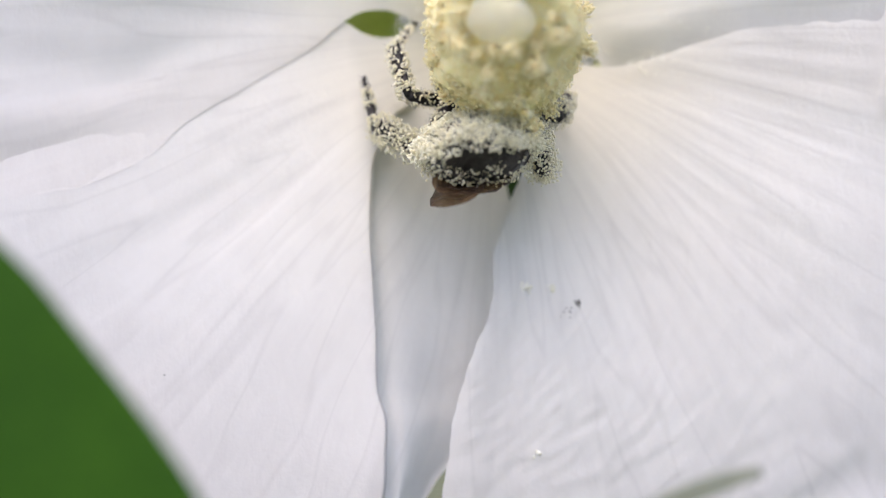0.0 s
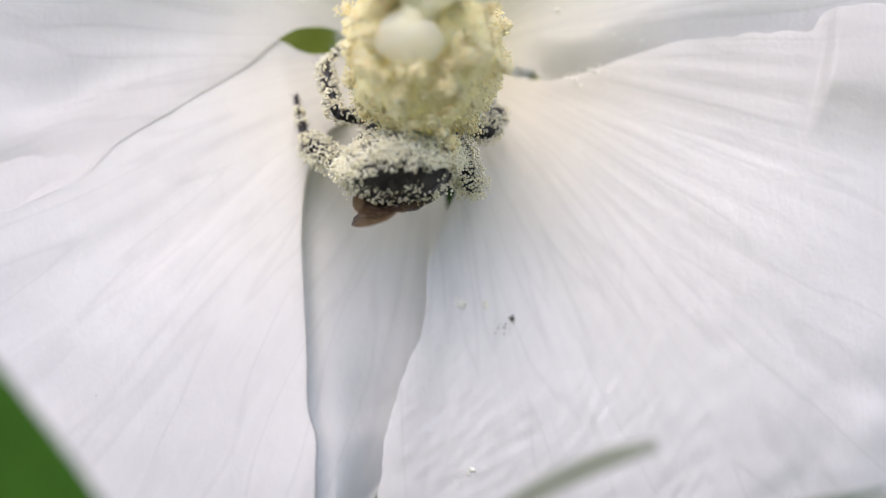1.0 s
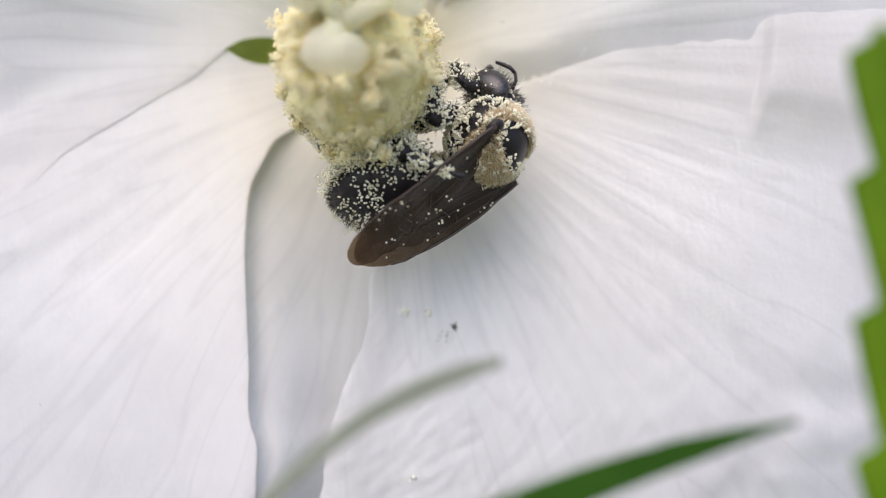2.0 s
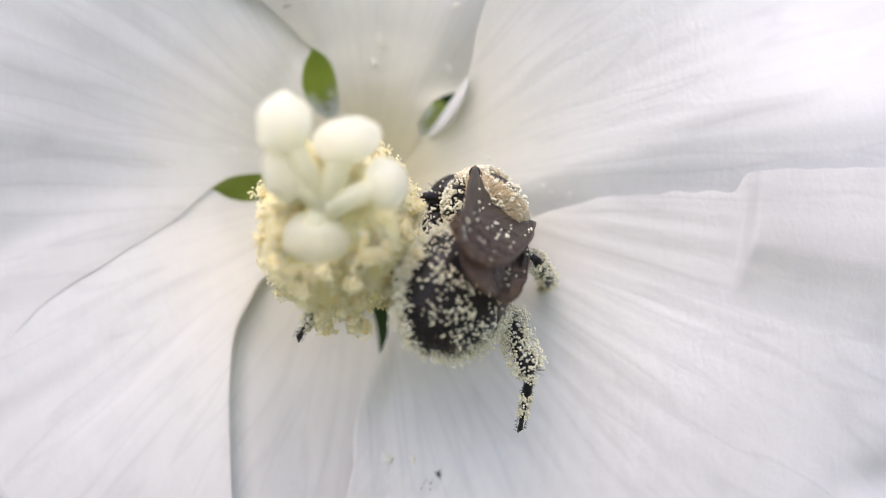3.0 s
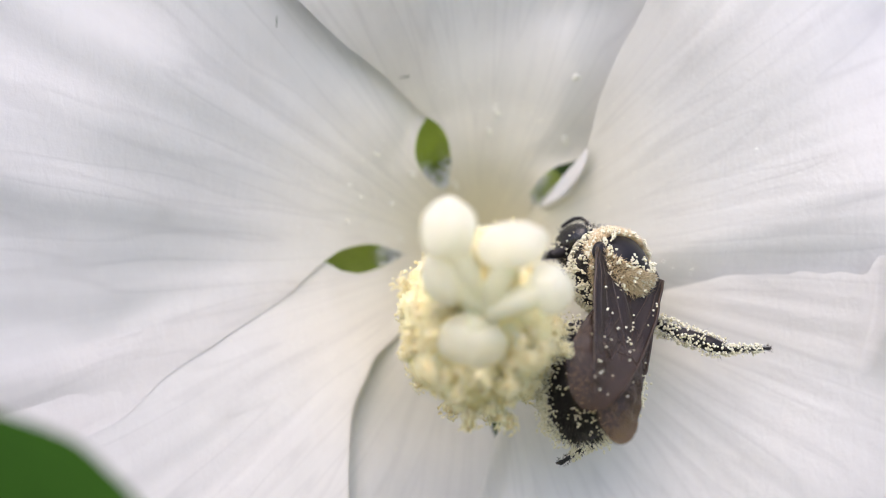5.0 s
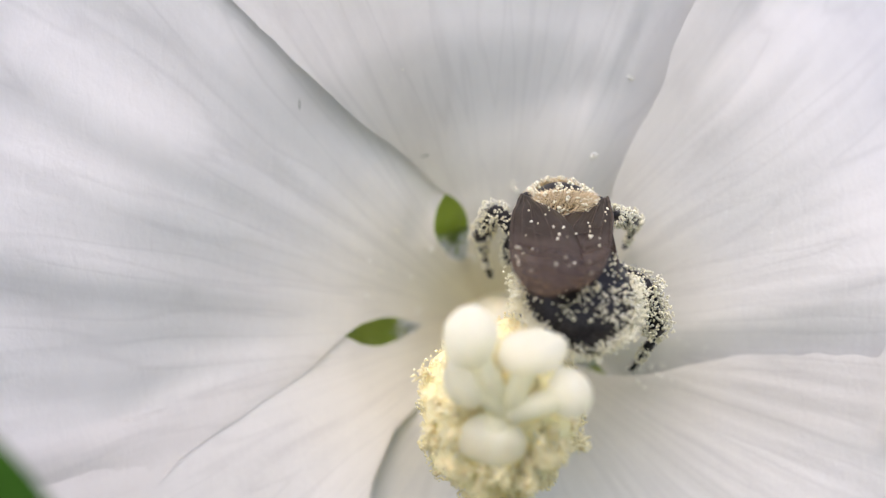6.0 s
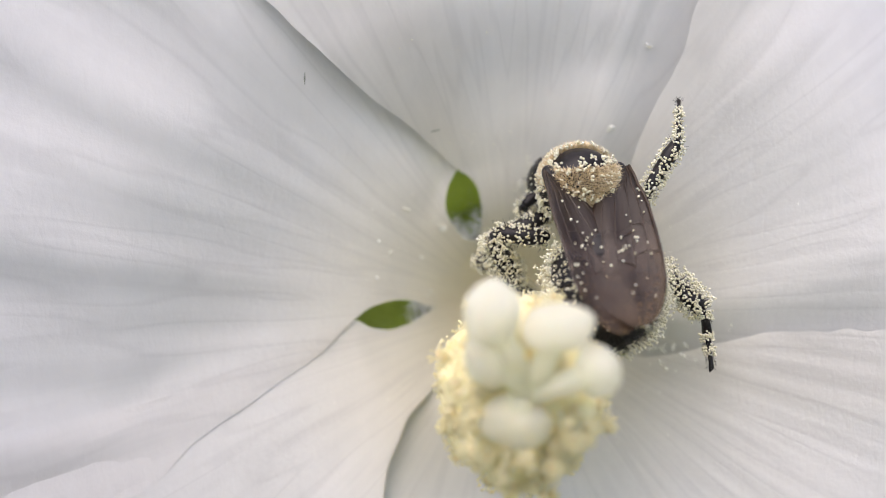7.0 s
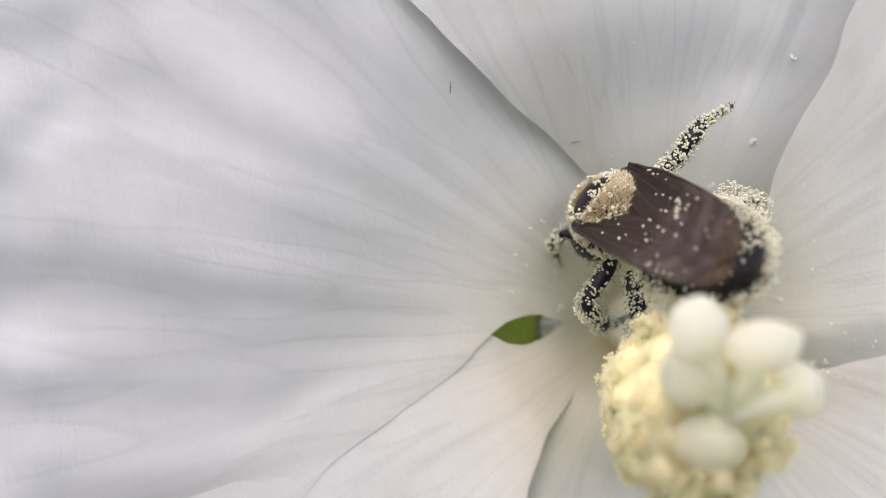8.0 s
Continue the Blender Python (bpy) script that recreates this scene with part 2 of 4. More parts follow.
def grains(name, centres, radii, mat):
    """Many small grains as one mesh; centres and radii in mm."""
    c = np.asarray(centres, dtype=float).reshape(-1, 3)
    r = np.asarray(radii, dtype=float).reshape(-1, 1, 1)
    squash = 1 + 0.16 * (np.random.rand(len(c), 1, 3) - 0.5)
    v = (c[:, None, :] + ICO_V[None] * r * squash) * MM
    f = ICO_F[None] + (np.arange(len(c)) * len(ICO_V))[:, None, None]
    return mesh_of(name, v.reshape(-1, 3).tolist(), f.reshape(-1, 3).tolist(), mat)


def hairs(name, roots, ways, lengths, width, mat):
    """Many three-sided tapered hairs as one mesh (mm)."""
    verts, faces = [], []
    for p, w, l in zip(roots, ways, lengths):
        p, w = Vector(p), Vector(w).normalized()
        s = w.orthogonal().normalized()
        s.rotate(Matrix.Rotation(random.random() * 6.28, 3, w))
        q = w.cross(s)
        n = len(verts)
        bend = Vector((random.uniform(-1, 1), random.uniform(-1, 1), random.uniform(-1, 1))) * l * 0.18
        for k in range(3):
            a = 2.094 * k
            verts.append((p + (s * math.cos(a) + q * math.sin(a)) * width) * MM)
        for k in range(3):
            a = 2.094 * k
            verts.append((p + w * l * 0.55 + bend * 0.4 + (s * math.cos(a) + q * math.sin(a)) * width * 0.75) * MM)
        verts.append((p + w * l + bend) * MM)
        for k in range(3):
            b = (k + 1) % 3
            faces.append((n + k, n + b, n + 3 + b, n + 3 + k))
            faces.append((n + 3 + k, n + 3 + b, n + 6))
    return mesh_of(name, verts, faces, mat)


def curve_through(knots, x):
    """Smooth value at x of a curve through (x, value) knots."""
    xs = [k[0] for k in knots]
    if x <= xs[0]:
        return knots[0][1]
    if x >= xs[-1]:
        return knots[-1][1]
    i = max(j for j in range(len(xs) - 1) if xs[j] <= x)
    def slope(j):
        if j == 0 or j == len(knots) - 1:
            return 0.0
        a = (knots[j][1] - knots[j - 1][1]) / (xs[j] - xs[j - 1])
        b = (knots[j + 1][1] - knots[j][1]) / (xs[j + 1] - xs[j])
        return 0.0 if a * b <= 0 else 2 * a * b / (a + b)
    h = xs[i + 1] - xs[i]
    s = (x - xs[i]) / h
    m0, m1 = slope(i) * h, slope(i + 1) * h
    p0, p1 = knots[i][1], knots[i + 1][1]
    return (2 * s**3 - 3 * s**2 + 1) * p0 + (s**3 - 2 * s**2 + s) * m0 + (3 * s**2 - 2 * s**3) * p1 + (s**3 - s**2) * m1


def ease(a, b, x):
    s = min(1.0, max(0.0, (x - a) / (b - a)))
    return s * s * (3 - 2 * s)


# ---- the ground far below: unseen, there to throw light back up ----
def ground():
    n = 60
    verts, faces = [], []
    for i in range(n + 1):
        for j in range(n + 1):
            x, y = ((i / n - 0.5) * 2) ** 3 * 300, ((j / n - 0.5) * 2) ** 3 * 300
            verts.append((x, y, 0.03 * noise.noise((x * 0.7, y * 0.7, 3))))
    ob = new("ground", mesh_of("ground", verts, grid_faces(n + 1, n + 1), SOIL))
    tagged(ob, "unseen grassy ground far below the flower, reflecting light", "ground", kind="structure")


ground()

# ---- the flower ----
HEART = (5.0, 20.0)          # the throat, x and z
BASE = place(HEART[0], 91.0, HEART[1])
FUNNEL = [(0, 91), (3, 89.5), (8, 85), (14, 81.5), (25, 78.3), (35, 76.3), (50, 74.5), (70, 73.5)]
flower = thing("hibiscus_flower", BASE, "wide-open white hibiscus flower with pollen-laden cream column", "flower")


def funnel(r):
    return curve_through(FUNNEL, r)


def petal(edge_low, edge_high, reach, depth, seed, label, crease=None, furrow=0.075, columns=120, rows=120):
    """A petal between two edges, each given as (distance from the throat, turn in degrees); depth(s, r) is added to the funnel,
    s runs from 0 at the low edge to 1 at the high edge."""
    verts, uvs = [], []
    us = [i / (columns - 1) for i in range(columns)]
    for u in us:
        for j in range(rows):
            v = j / (rows - 1)
            end = reach * (1 - 0.16 * (2 * u - 1) ** 4 - 0.02 * math.sin(u * 9 + seed) - 0.012 * math.sin(u * 23 + seed))
            r = 2.5 + (end - 2.5) * (v ** 1.25)
            lo, hi = curve_through(edge_low, r), curve_through(edge_high, r)
            if crease:
                mid = curve_through(crease, r)
                if u < 0.4:
                    a, s = lo + (mid - 0.6 - lo) * u / 0.4, u
                elif u < 0.5:
                    k = (u - 0.4) / 0.1
                    a, s = mid - 0.6 + 1.2 * (0.5 - 0.5 * math.cos(math.pi * k)) - 5.0 * math.sin(math.pi * k) * ease(9, 13, r) * min(1, 14 / r), u
                else:
                    a, s = mid + 0.6 + (hi - mid - 0.6) * (u - 0.5) / 0.5, u
            else:
                a, s = lo + (hi - lo) * u, u
            ripple = ease(9, 30, r)
            # frayed margin, radial furrows, slow waves
            rim = min(u, 1 - u)
            if rim < 0.03:
                a += (0.03 - rim) / 0.03 * (0.35 if seed == 4.0 else 0.12) * noise.noise((r * 0.55, seed * 7.1, u * 3)) * 57.3 / max(r, 9) * ripple
            y = funnel(r) + depth(s, r)
            y += 0.45 * ripple * noise.noise((4 * math.cos(radians(a)), 4 * math.sin(radians(a)), r * 0.012)) + furrow * ripple * noise.noise((a * (0.33 if furrow < 0.1 else 0.19), r * 0.035, seed + 5))
            y += 0.018 * ripple * noise.noise((a * 0.9, r * 0.12, seed + 9))
            y += 0.5 * ease(22, 48, r) * noise.noise((3 * math.cos(radians(a)), 3 * math.sin(radians(a)), 7 + r * 0.08))
            y += 0.06 * ease(20, 40, r) * noise.noise((a * 0.2, r * 0.45, seed + 3))
            y += 0.7 * ease(42, 50, r) * noise.noise((r * math.cos(radians(a)) * 0.22, r * math.sin(radians(a)) * 0.22, seed))
            w = radians(a)
            verts.append(((r * math.cos(w)) * MM, (y - 91.0) * MM, (r * math.sin(w)) * MM))
            uvs.append((a / 360.0 + seed, r / 60.0))
    me = mesh_of("petal", verts, grid_faces(columns, rows), PETAL, uvs)
    ob = part("petal", me, flower, label)
    thick = ob.modifiers.new("thickness", "SOLIDIFY")
    thick.thickness, thick.offset, thick.use_rim = 0.0001, 0.0, False
    return ob


UL_LOW = [(2.5, 112), (6.3, 113), (7, 122), (8.3, 125), (10, 124), (12, 117), (12.9, 111.5), (15, 107), (18.7, 104), (26, 102), (40, 100), (60, 100)]
UL_HIGH = [(2.5, 190), (6, 190), (6.9, 179), (9.6, 174), (11.9, 177), (13.5, 182), (16.6, 191), (20, 195), (23.5, 198), (27, 200), (32.5, 204), (36.4, 204), (40, 203), (43, 202), (60, 200)]
TOP_LOW = [(2.5, 40), (6.5, 44), (7, 52), (8.6, 52), (10.3, 49), (11.7, 45), (14, 43), (18, 46), (30, 50), (60, 52)]
TOP_HIGH = [(2.5, 124), (6.3, 124), (7, 114), (9, 107), (10.7, 106), (12, 108), (12.9, 111.5), (14.2, 114), (15.5, 116), (17, 118), (18.5, 120), (20, 122.2), (22.4, 124.2), (25, 125.5), (28, 126.8), (40, 129.5), (60, 131)]
UR_LOW = [(2.5, -30), (6.5, -28), (7.2, -19), (9, -18), (10.2, -22.5), (13, -26), (18, -22), (30, -14), (60, -12)]
UR_HIGH = [(2.5, 48), (6.4, 48), (7, 38.5), (8, 38), (10, 40), (11.8, 43), (13.5, 47), (16.4, 53), (20, 55.8), (24, 57), (28, 59.5), (40, 61), (60, 62)]
LR_LOW = [(2.5, -94), (6.5, -92), (8, -84), (11, -81), (13, -82), (14.2, -84), (15.3, -86.5), (17.3, -89.5), (21.4, -92.5), (23.7, -92), (27, -94), (30, -96), (33, -97), (40, -97), (60, -98)]
LR_HIGH = [(2.5, -16), (6.8, -16), (7.4, -25), (10.2, -23), (13.5, -15.5), (16.3, -9.5), (20, -5), (24, -3.5), (30.3, -2.8), (31.2, -0.4), (35, 0.3), (40, 0), (60, 2)]
LL_LOW = [(2.5, 172), (6.3, 172), (6.9, 180), (9.2, 187), (10.5, 188), (12, 186), (13.5, 182), (15, 184), (20, 188), (30, 192), (45, 192), (60, 190)]
LL_HIGH = [(2.5, 262), (6.5, 263), (8, 270), (11, 271), (13, 272.5), (14.9, 273), (18, 276), (25, 276), (34, 270), (38, 264.5), (40, 262), (50, 258), (60, 256)]
CREASE = [(2.5, 222), (8, 222), (9.9, 224), (12, 224), (14.3, 227.5), (16, 229.5), (19.3, 236.2), (23.5, 243.5), (25.7, 246.5), (29, 250), (33, 253), (34.7, 255), (37, 256), (40, 257), (60, 258)]


def seam_depth(r):
    """Depth of the raised margin with which the top petal lies over the broad one."""
    return 0.9 * ease(9, 13, r) - 3.2 * ease(12.3, 26, r) + 0.4 * ease(28, 40, r)


def ul_depth(s, r):
    pinch = -0.15 * math.exp(-((s - 0.95) / 0.05) ** 2 - ((r - 32.5) / 3.0) ** 2) + 0.35 * math.exp(-((s - 0.88) / 0.035) ** 2 - ((r - 30) / 5.0) ** 2)
    free = pinch - 2.6 * ease(16, 32, r) * ease(0.95, 0.55, s) - 0.25 * ease(0.75, 1.0, s) * ease(8, 14, r)
    free += 1.1 * noise.noise((s * 11, r * 0.03, 4.0)) * ease(22, 42, r)
    under = ease(0.5, 0.2, s) * ease(9, 14, r)
    return free * (1 - under) + (0.3 - 1.2 * ease(18, 32, r) + 1.2 * ease(0.32, 0.08, s)) * under


def top_depth(s, r):
    free = 1.0 * ease(8, 14, r) + 1.9 * ease(0.3, 0.0, s) * ease(8, 14, r) + 1.2 * ease(15, 30, r)
    over = ease(0.6 - 0.55 * ease(15, 26, r), 1.0, s) * ease(9, 13, r)
    return free * (1 - over) + seam_depth(r) * over


def ur_depth(s, r):
    return 2.6 * ease(0.35, 0.0, s) * ease(7, 13, r) + 0.3 * ease(0.75, 1.0, s) - 0.6 * ease(14, 30, r) + 0.025 * max(0.0, r - 23) ** 2 * ease(0.2, 0.6, s) * (0.35 + 0.65 * ease(1.0, 0.85, s)) - 0.6 * ease(0.9, 1.0, s) * ease(6.5, 9, r) * ease(15, 11, r)


def lr_depth(s, r):
    # fine slanting wrinkles by the lower edge
    wrinkle = 0.15 * noise.noise(((42 * s + r) * 1.7, (42 * s - r) * 0.4, 2.0)) * ease(20, 27, r) * ease(0.7, 0.25, s)
    return wrinkle - 0.3 * ease(0.25, 0.0, s) * ease(8, 14, r) - 0.8 * ease(0.09, 0.0, s) * ease(13, 18, r) - 0.35 * ease(0.8, 1.0, s) * ease(8, 14, r) + 0.5 * math.sin(s * math.pi) * ease(10, 25, r) + 0.004 * max(0.0, r - 24) ** 2 * ease(0.95, 0.6, s) - 1.1 * ease(31.4, 31.9, r) * ease(0.8, 0.92, s)


def ll_depth(s, r):
    out = ease(8, 14, r)
    if s <= 0.4:
        return out * (0.1 * ease(0.15, 0.0, s) - 0.1 - 1.7 * ease(0.0, 0.4, s))
    if s < 0.5:
        return out * (-1.8 + 2.2 * ease(0.4, 0.5, s))
    return out * (0.4 + 2.8 * ease(0.5, 0.95, s) + 0.10 * max(0.0, min(r, 30) - 12) * ease(0.5, 0.72, s))


petal(UL_LOW, UL_HIGH, 56, ul_depth, 1.0, "broad white petal with fanning veins", furrow=0.17)
petal(TOP_LOW, TOP_HIGH, 55, top_depth, 2.0, "white petal lying over the broad petal beside it")
curled = petal(UR_LOW, UR_HIGH, 54, ur_depth, 3.0, "white petal with a curled bright edge")
petal(LR_LOW, LR_HIGH, 60, lr_depth, 4.0, "broad white petal dusted with pollen crumbs", columns=210, rows=200)
petal(LL_LOW, LL_HIGH, 54, ll_depth, 5.0, "white petal folded along its length", crease=CREASE, columns=150)


def curled_edge():
    """The rolled lip by the throat, standing towards the light."""
    verts, uvs, n, m = [], [], 15, 30
    for i in range(n):
        u = i / (n - 1)
        for j in range(m):
            v = j / (m - 1)
            r = 6.9 + 5.9 * v
            wide = math.sin(math.pi * min(1.0, 0.06 + 0.94 * v)) ** 0.7
            edge = curve_through(UR_HIGH, r)
            # rises from the petal, then rolls back over the edge
            a = edge + wide * (-3.4 + (4.0 * u if u < 0.35 else 1.4 + (u - 0.35) * 10.0)) * 9.0 / r
            rise = ease(0.0, 0.35, u) if u < 0.35 else 1.0 - 1.15 * ease(0.35, 1.0, u)
            y = funnel(r) + ur_depth(0.96, r) - 0.05 - wide * 1.6 * rise
            verts.append((r * math.cos(radians(a)) * MM, (y - 91.0) * MM, r * math.sin(radians(a)) * MM))
            uvs.append((a / 360.0 + 3.0, r / 60.0 + 0.3))
    part("curled_edge", mesh_of("curled_edge", verts, grid_faces(n, m), PETAL, uvs), curled, "bright rolled petal edge")


curled_edge()


# white hairs fringe the narrow claws of the petals, across the gaps
def claw_hairs():
    roots, ways, lens = [], [], []
    for low, high in ((UL_HIGH, LL_LOW), (TOP_HIGH, UL_LOW), (UR_HIGH, TOP_LOW), (LR_HIGH, UR_LOW), (LL_HIGH, LR_LOW)):
        for k in range(150):
            r = 6.2 + 2.6 * random.random() ** 1.4
            a, b = curve_through(low, r), curve_through(high, r)
            gap = (b - a + 180) % 360 - 180
            side = random.random() < 0.5
            w = radians(a if side else b)
            turn = math.copysign(1.0, gap) * (1 if side else -1)
            out, across = Vector((math.cos(w), 0, math.sin(w))), Vector((-math.sin(w), 0, math.cos(w)))
            roots.append(out * r + Vector((0, funnel(r) - 91.0 + 0.1, 0)))
            ways.append(out * random.uniform(0.2, 1.0) + across * turn * random.uniform(0.3, 1.0) + Vector((0, -random.uniform(0.1, 0.7), 0)))
            lens.append(random.uniform(0.6, 1.7))
    part("claw_hair", hairs("claw_hair", roots, ways, lens, 0.02, HAIR_WHITE), flower, "fine white hairs fringing the petal bases", kind="stuff")


claw_hairs()

# calyx: five pointed sepals, one behind each gap, and the cup
def sepal(turn, long):
    verts, n, rows = [], 15, 26
    for i in range(n):
        u = 2 * i / (n - 1) - 1
        for j in range(rows):
            v = j / (rows - 1)
            r = 2.0 + long * v
            half = 5.4 * (1 - v) ** 0.62 * (0.55 + 0.9 * min(v * 2.2, 1) - 0.25 * v)
            x = u * half
            y = 96.5 - 9.0 * ease(0.25, 0.75, v) + 0.25 * x * x * 0.25 + 0.35 * abs(u) - 0.5 * v
            verts.append((r * MM, (y - 91.0) * MM, x * MM))
    me = mesh_of("sepal", verts, grid_faces(n, rows), SEPAL)
    ob = part("sepal", me, flower, "yellow-green downy sepal")
    ob.rotation_euler = (0, -radians(turn), 0)
    thick = ob.modifiers.new("thickness", "SOLIDIFY")
    thick.thickness = 0.0004
    roots, ways, lens = [], [], []
    for k in range(170):
        u, v = random.uniform(-0.9, 0.9), random.uniform(0.3, 0.6)
        r = 2.0 + long * v
        half = 5.4 * (1 - v) ** 0.62 * (0.55 + 0.9 * min(v * 2.2, 1) - 0.25 * v)
        x = u * half
        roots.append((r, 96.5 - 9.0 * ease(0.25, 0.75, v) + 0.0625 * x * x + 0.35 * abs(u) - 0.5 * v - 91.3, x))
        ways.append((random.uniform(-1, 0.6), -0.9, random.uniform(-0.8, 0.8)))
        lens.append(random.uniform(0.5, 1.3))
    part("down", hairs("down", roots, ways, lens, 0.028, HAIR_WHITE), ob, "short white downy hairs", kind="stuff")


for turn, long in ((180, 13.0), (113, 17.0), (46, 8.0), (-20, 17.0), (-86, 9.0)):
    sepal(turn, long)

# wide enough that its painted shade fills the inner end of each gap
cup_v, cup_f = tube([(0, -0.6, 0), (0, 1.5, 0), (0, 5, -0.2), (0, 9, -0.6), (0, 12, -1.2)], [9.6, 9.2, 7.6, 5.0, 1.8], 36)
part("calyx_cup", mesh_of("calyx_cup", cup_v, cup_f, CUP), flower, "green calyx cup")
stalk_v, stalk_f = tube([(0, 11, -1), (0, 18, -3), (0.5, 28, -9), (1, 40, -22), (1, 52, -42)], [1.5, 1.3, 1.3, 1.5, 2.0], 12)
part("flower_stalk", mesh_of("flower_stalk", stalk_v, stalk_f, STEM), flower, "green flower stalk")

# column of stamens: from the throat it sags a little and carries its anthers at the end
AXIS = [(0, 3.0, 0.0), (0, -4, -0.6), (-0.3, -12, -2.4), (-0.5, -20, -4.0), (-0.6, -27, -4.0), (-0.5, -29.5, -3.4)]
col_v, col_f = tube(AXIS, [4.2, 2.3, 1.9, 1.9, 1.6, 0.9], 24)
part("staminal_column", mesh_of("staminal_column", col_v, col_f, COLUMN), flower, "cream staminal column")


def axis_at(y):
    ks = sorted((k[1], k[0], k[2]) for k in AXIS)
    return curve_through([(k[0], k[1]) for k in ks], y), curve_through([(k[0], k[2]) for k in ks], y)


def anther_mesh():
    """A kidney-shaped anther, about a millimetre long."""
    bm = bmesh.new()
    bmesh.ops.create_uvsphere(bm, u_segments=10, v_segments=7, radius=1.0)
    for v in bm.verts:
        x, y, z = v.co
        v.co = Vector((x * 0.62, y * 0.36 + 0.24 * x * x, z * 0.36)) * MM
    return bm_mesh("anther", bm, ANTHER)


random.seed(11), np.random.seed(11)
ANTHER_ME = anther_mesh()
clump, fil = [], []
for k in range(240):
    y = -15.5 - 13.5 * ((k + random.random()) / 240)
    a = k * 2.39996 + random.uniform(-0.3, 0.3)
    span = 5.6 * (0.78 + 0.22 * math.sin(math.pi * ease(-30, -14, y))) * random.uniform(0.62, 1.1)
    if y < -26:
        span *= 0.85
    cx, cz = axis_at(y)
    root = (cx + 1.6 * math.cos(a), y + 1.5, cz + 1.6 * math.sin(a))
    # anthers hang lower than the column's axis
    p = (cx + span * math.cos(a), y - random.uniform(0, 1.4), cz - 0.6 + span * 1.18 * math.sin(a))
    fil.append(tube([root, ((root[0] + p[0]) / 2, y + 0.4, (root[2] + p[2]) / 2), p], [0.2, 0.15, 0.12], 5))
    ob = part("anther", ANTHER_ME, flower, at=(p[0] * MM, p[1] * MM, p[2] * MM))
    ob.rotation_euler = (random.uniform(0, 6.28), random.uniform(0, 6.28), random.uniform(0, 6.28))
    size = random.uniform(0.65, 1.0)
    ob.scale = (size, size, size)
    clump.append((p, size))
# the packed bed of pollen under the anthers
bed_v, n_a, n_y = [], 72, 44
for i in range(n_a):
    for j in range(n_y):
        y = -14.0 - 15.5 * j / (n_y - 1)
        a = 2 * math.pi * i / n_a
        cx, cz = axis_at(y)
        swell = math.sqrt(max(0.0, 1 - ((y + 21.6) / 7.9) ** 2))
        w = 1.5 + 3.9 * swell + swell * (0.8 * noise.noise((2.2 * math.cos(a), 2.2 * math.sin(a), y * 0.5)) + 0.4 * noise.noise((5 * math.cos(a), 5 * math.sin(a), y * 1.3)))
        if y < -27.3:
            w *= math.sqrt(max(0.002, (y + 29.5) / 2.2))
        bed_v.append(((cx + w * math.cos(a)) * MM, y * MM, (cz - 0.4 + 1.12 * w * math.sin(a)) * MM))
part("pollen_bed", mesh_of("pollen_bed", bed_v, grid_faces(n_a, n_y, closed=True), BED), flower, "packed cream-yellow pollen under the anthers")
fv, ff = joined(fil)
part("filament_tuft", mesh_of("filament_tuft", fv, ff, STYLE), flower, "pale thread-like filaments", kind="stuff")
centres, radii = [], []
for p, size in clump:
    count = random.choice((30, 70, 90, 110, 130))
    for k in range(count):
        d = Vector((random.gauss(0, 1), random.gauss(0, 1), random.gauss(0, 1))).normalized() * random.choice((random.uniform(0.35, 1.0), random.uniform(0.35, 1.0), random.uniform(0.35, 1.1))) * size
        centres.append((p[0] + d.x, p[1] + d.y * 0.9, p[2] + d.z))
        radii.append(random.uniform(0.075, 0.115))
for k in range(6000):
    p = Vector(random.choice(bed_v)) / MM
    centres.append((p.x + random.gauss(0, 0.18), p.y + random.gauss(0, 0.18), p.z + random.gauss(0, 0.18)))
    radii.append(random.uniform(0.08, 0.13))
part("pollen", grains("pollen", centres, radii, POLLEN), flower, "loose cream-yellow pollen grains in clumps", kind="stuff")


# five styles with round white stigmas
def stigma(at, size, turn):
    tip = Vector(at)
    root = Vector((-0.5 + random.uniform(-0.5, 0.5), -29.2, -3.2 + random.uniform(-0.4, 0.4)))
    way = tip - root
    mid = root + way * 0.5 + Vector((0, -1.0, 0))
    v, f = tube([root, root + way * 0.2 + Vector((0, -0.9, 0)), mid, root + way * 0.8 + Vector((0, -0.6, 0)), tip], [0.85, 0.8, 0.75, 0.8, 0.9], 12)
    style = part("style", mesh_of("style", v, f, STYLE), flower, "pale greenish style arm")
    bm = bmesh.new()
    bmesh.ops.create_uvsphere(bm, u_segments=28, v_segments=18, radius=1.0)
    for q in bm.verts:
        d = q.co.copy()
        lump = 1 + 0.12 * noise.noise(d * 1.6 + Vector(at)) + 0.035 * noise.noise(d * 6 + Vector(at))
        q.co = Vector((d.x * size[0], d.y * size[1], d.z * size[2])) * lump * MM
    bm.transform(Matrix.Rotation(radians(turn), 4, "Y"))
    ball = part("stigma", bm_mesh("stigma", bm, STIGMA), style, "rounded white velvety stigma", at=tip * MM)
    return ball


for at, size, turn in (((-1.2, -29.2, -5.0), (2.2, 1.7, 1.75), 8), ((3.6, -31.2, -1.6), (1.35, 1.4, 1.7), -18),
                       ((1.2, -31.9, 1.1), (2.2, 1.5, 1.5), -8), ((-2.7, -32.3, 2.1), (1.7, 1.5, 2.0), 12), ((-2.8, -30.6, -0.7), (1.65, 1.5, 2.0), -5)):
    stigma(at, size, turn)


# ---- crumbs of pollen and specks of dirt on the petals ----
from mathutils.bvhtree import BVHTree

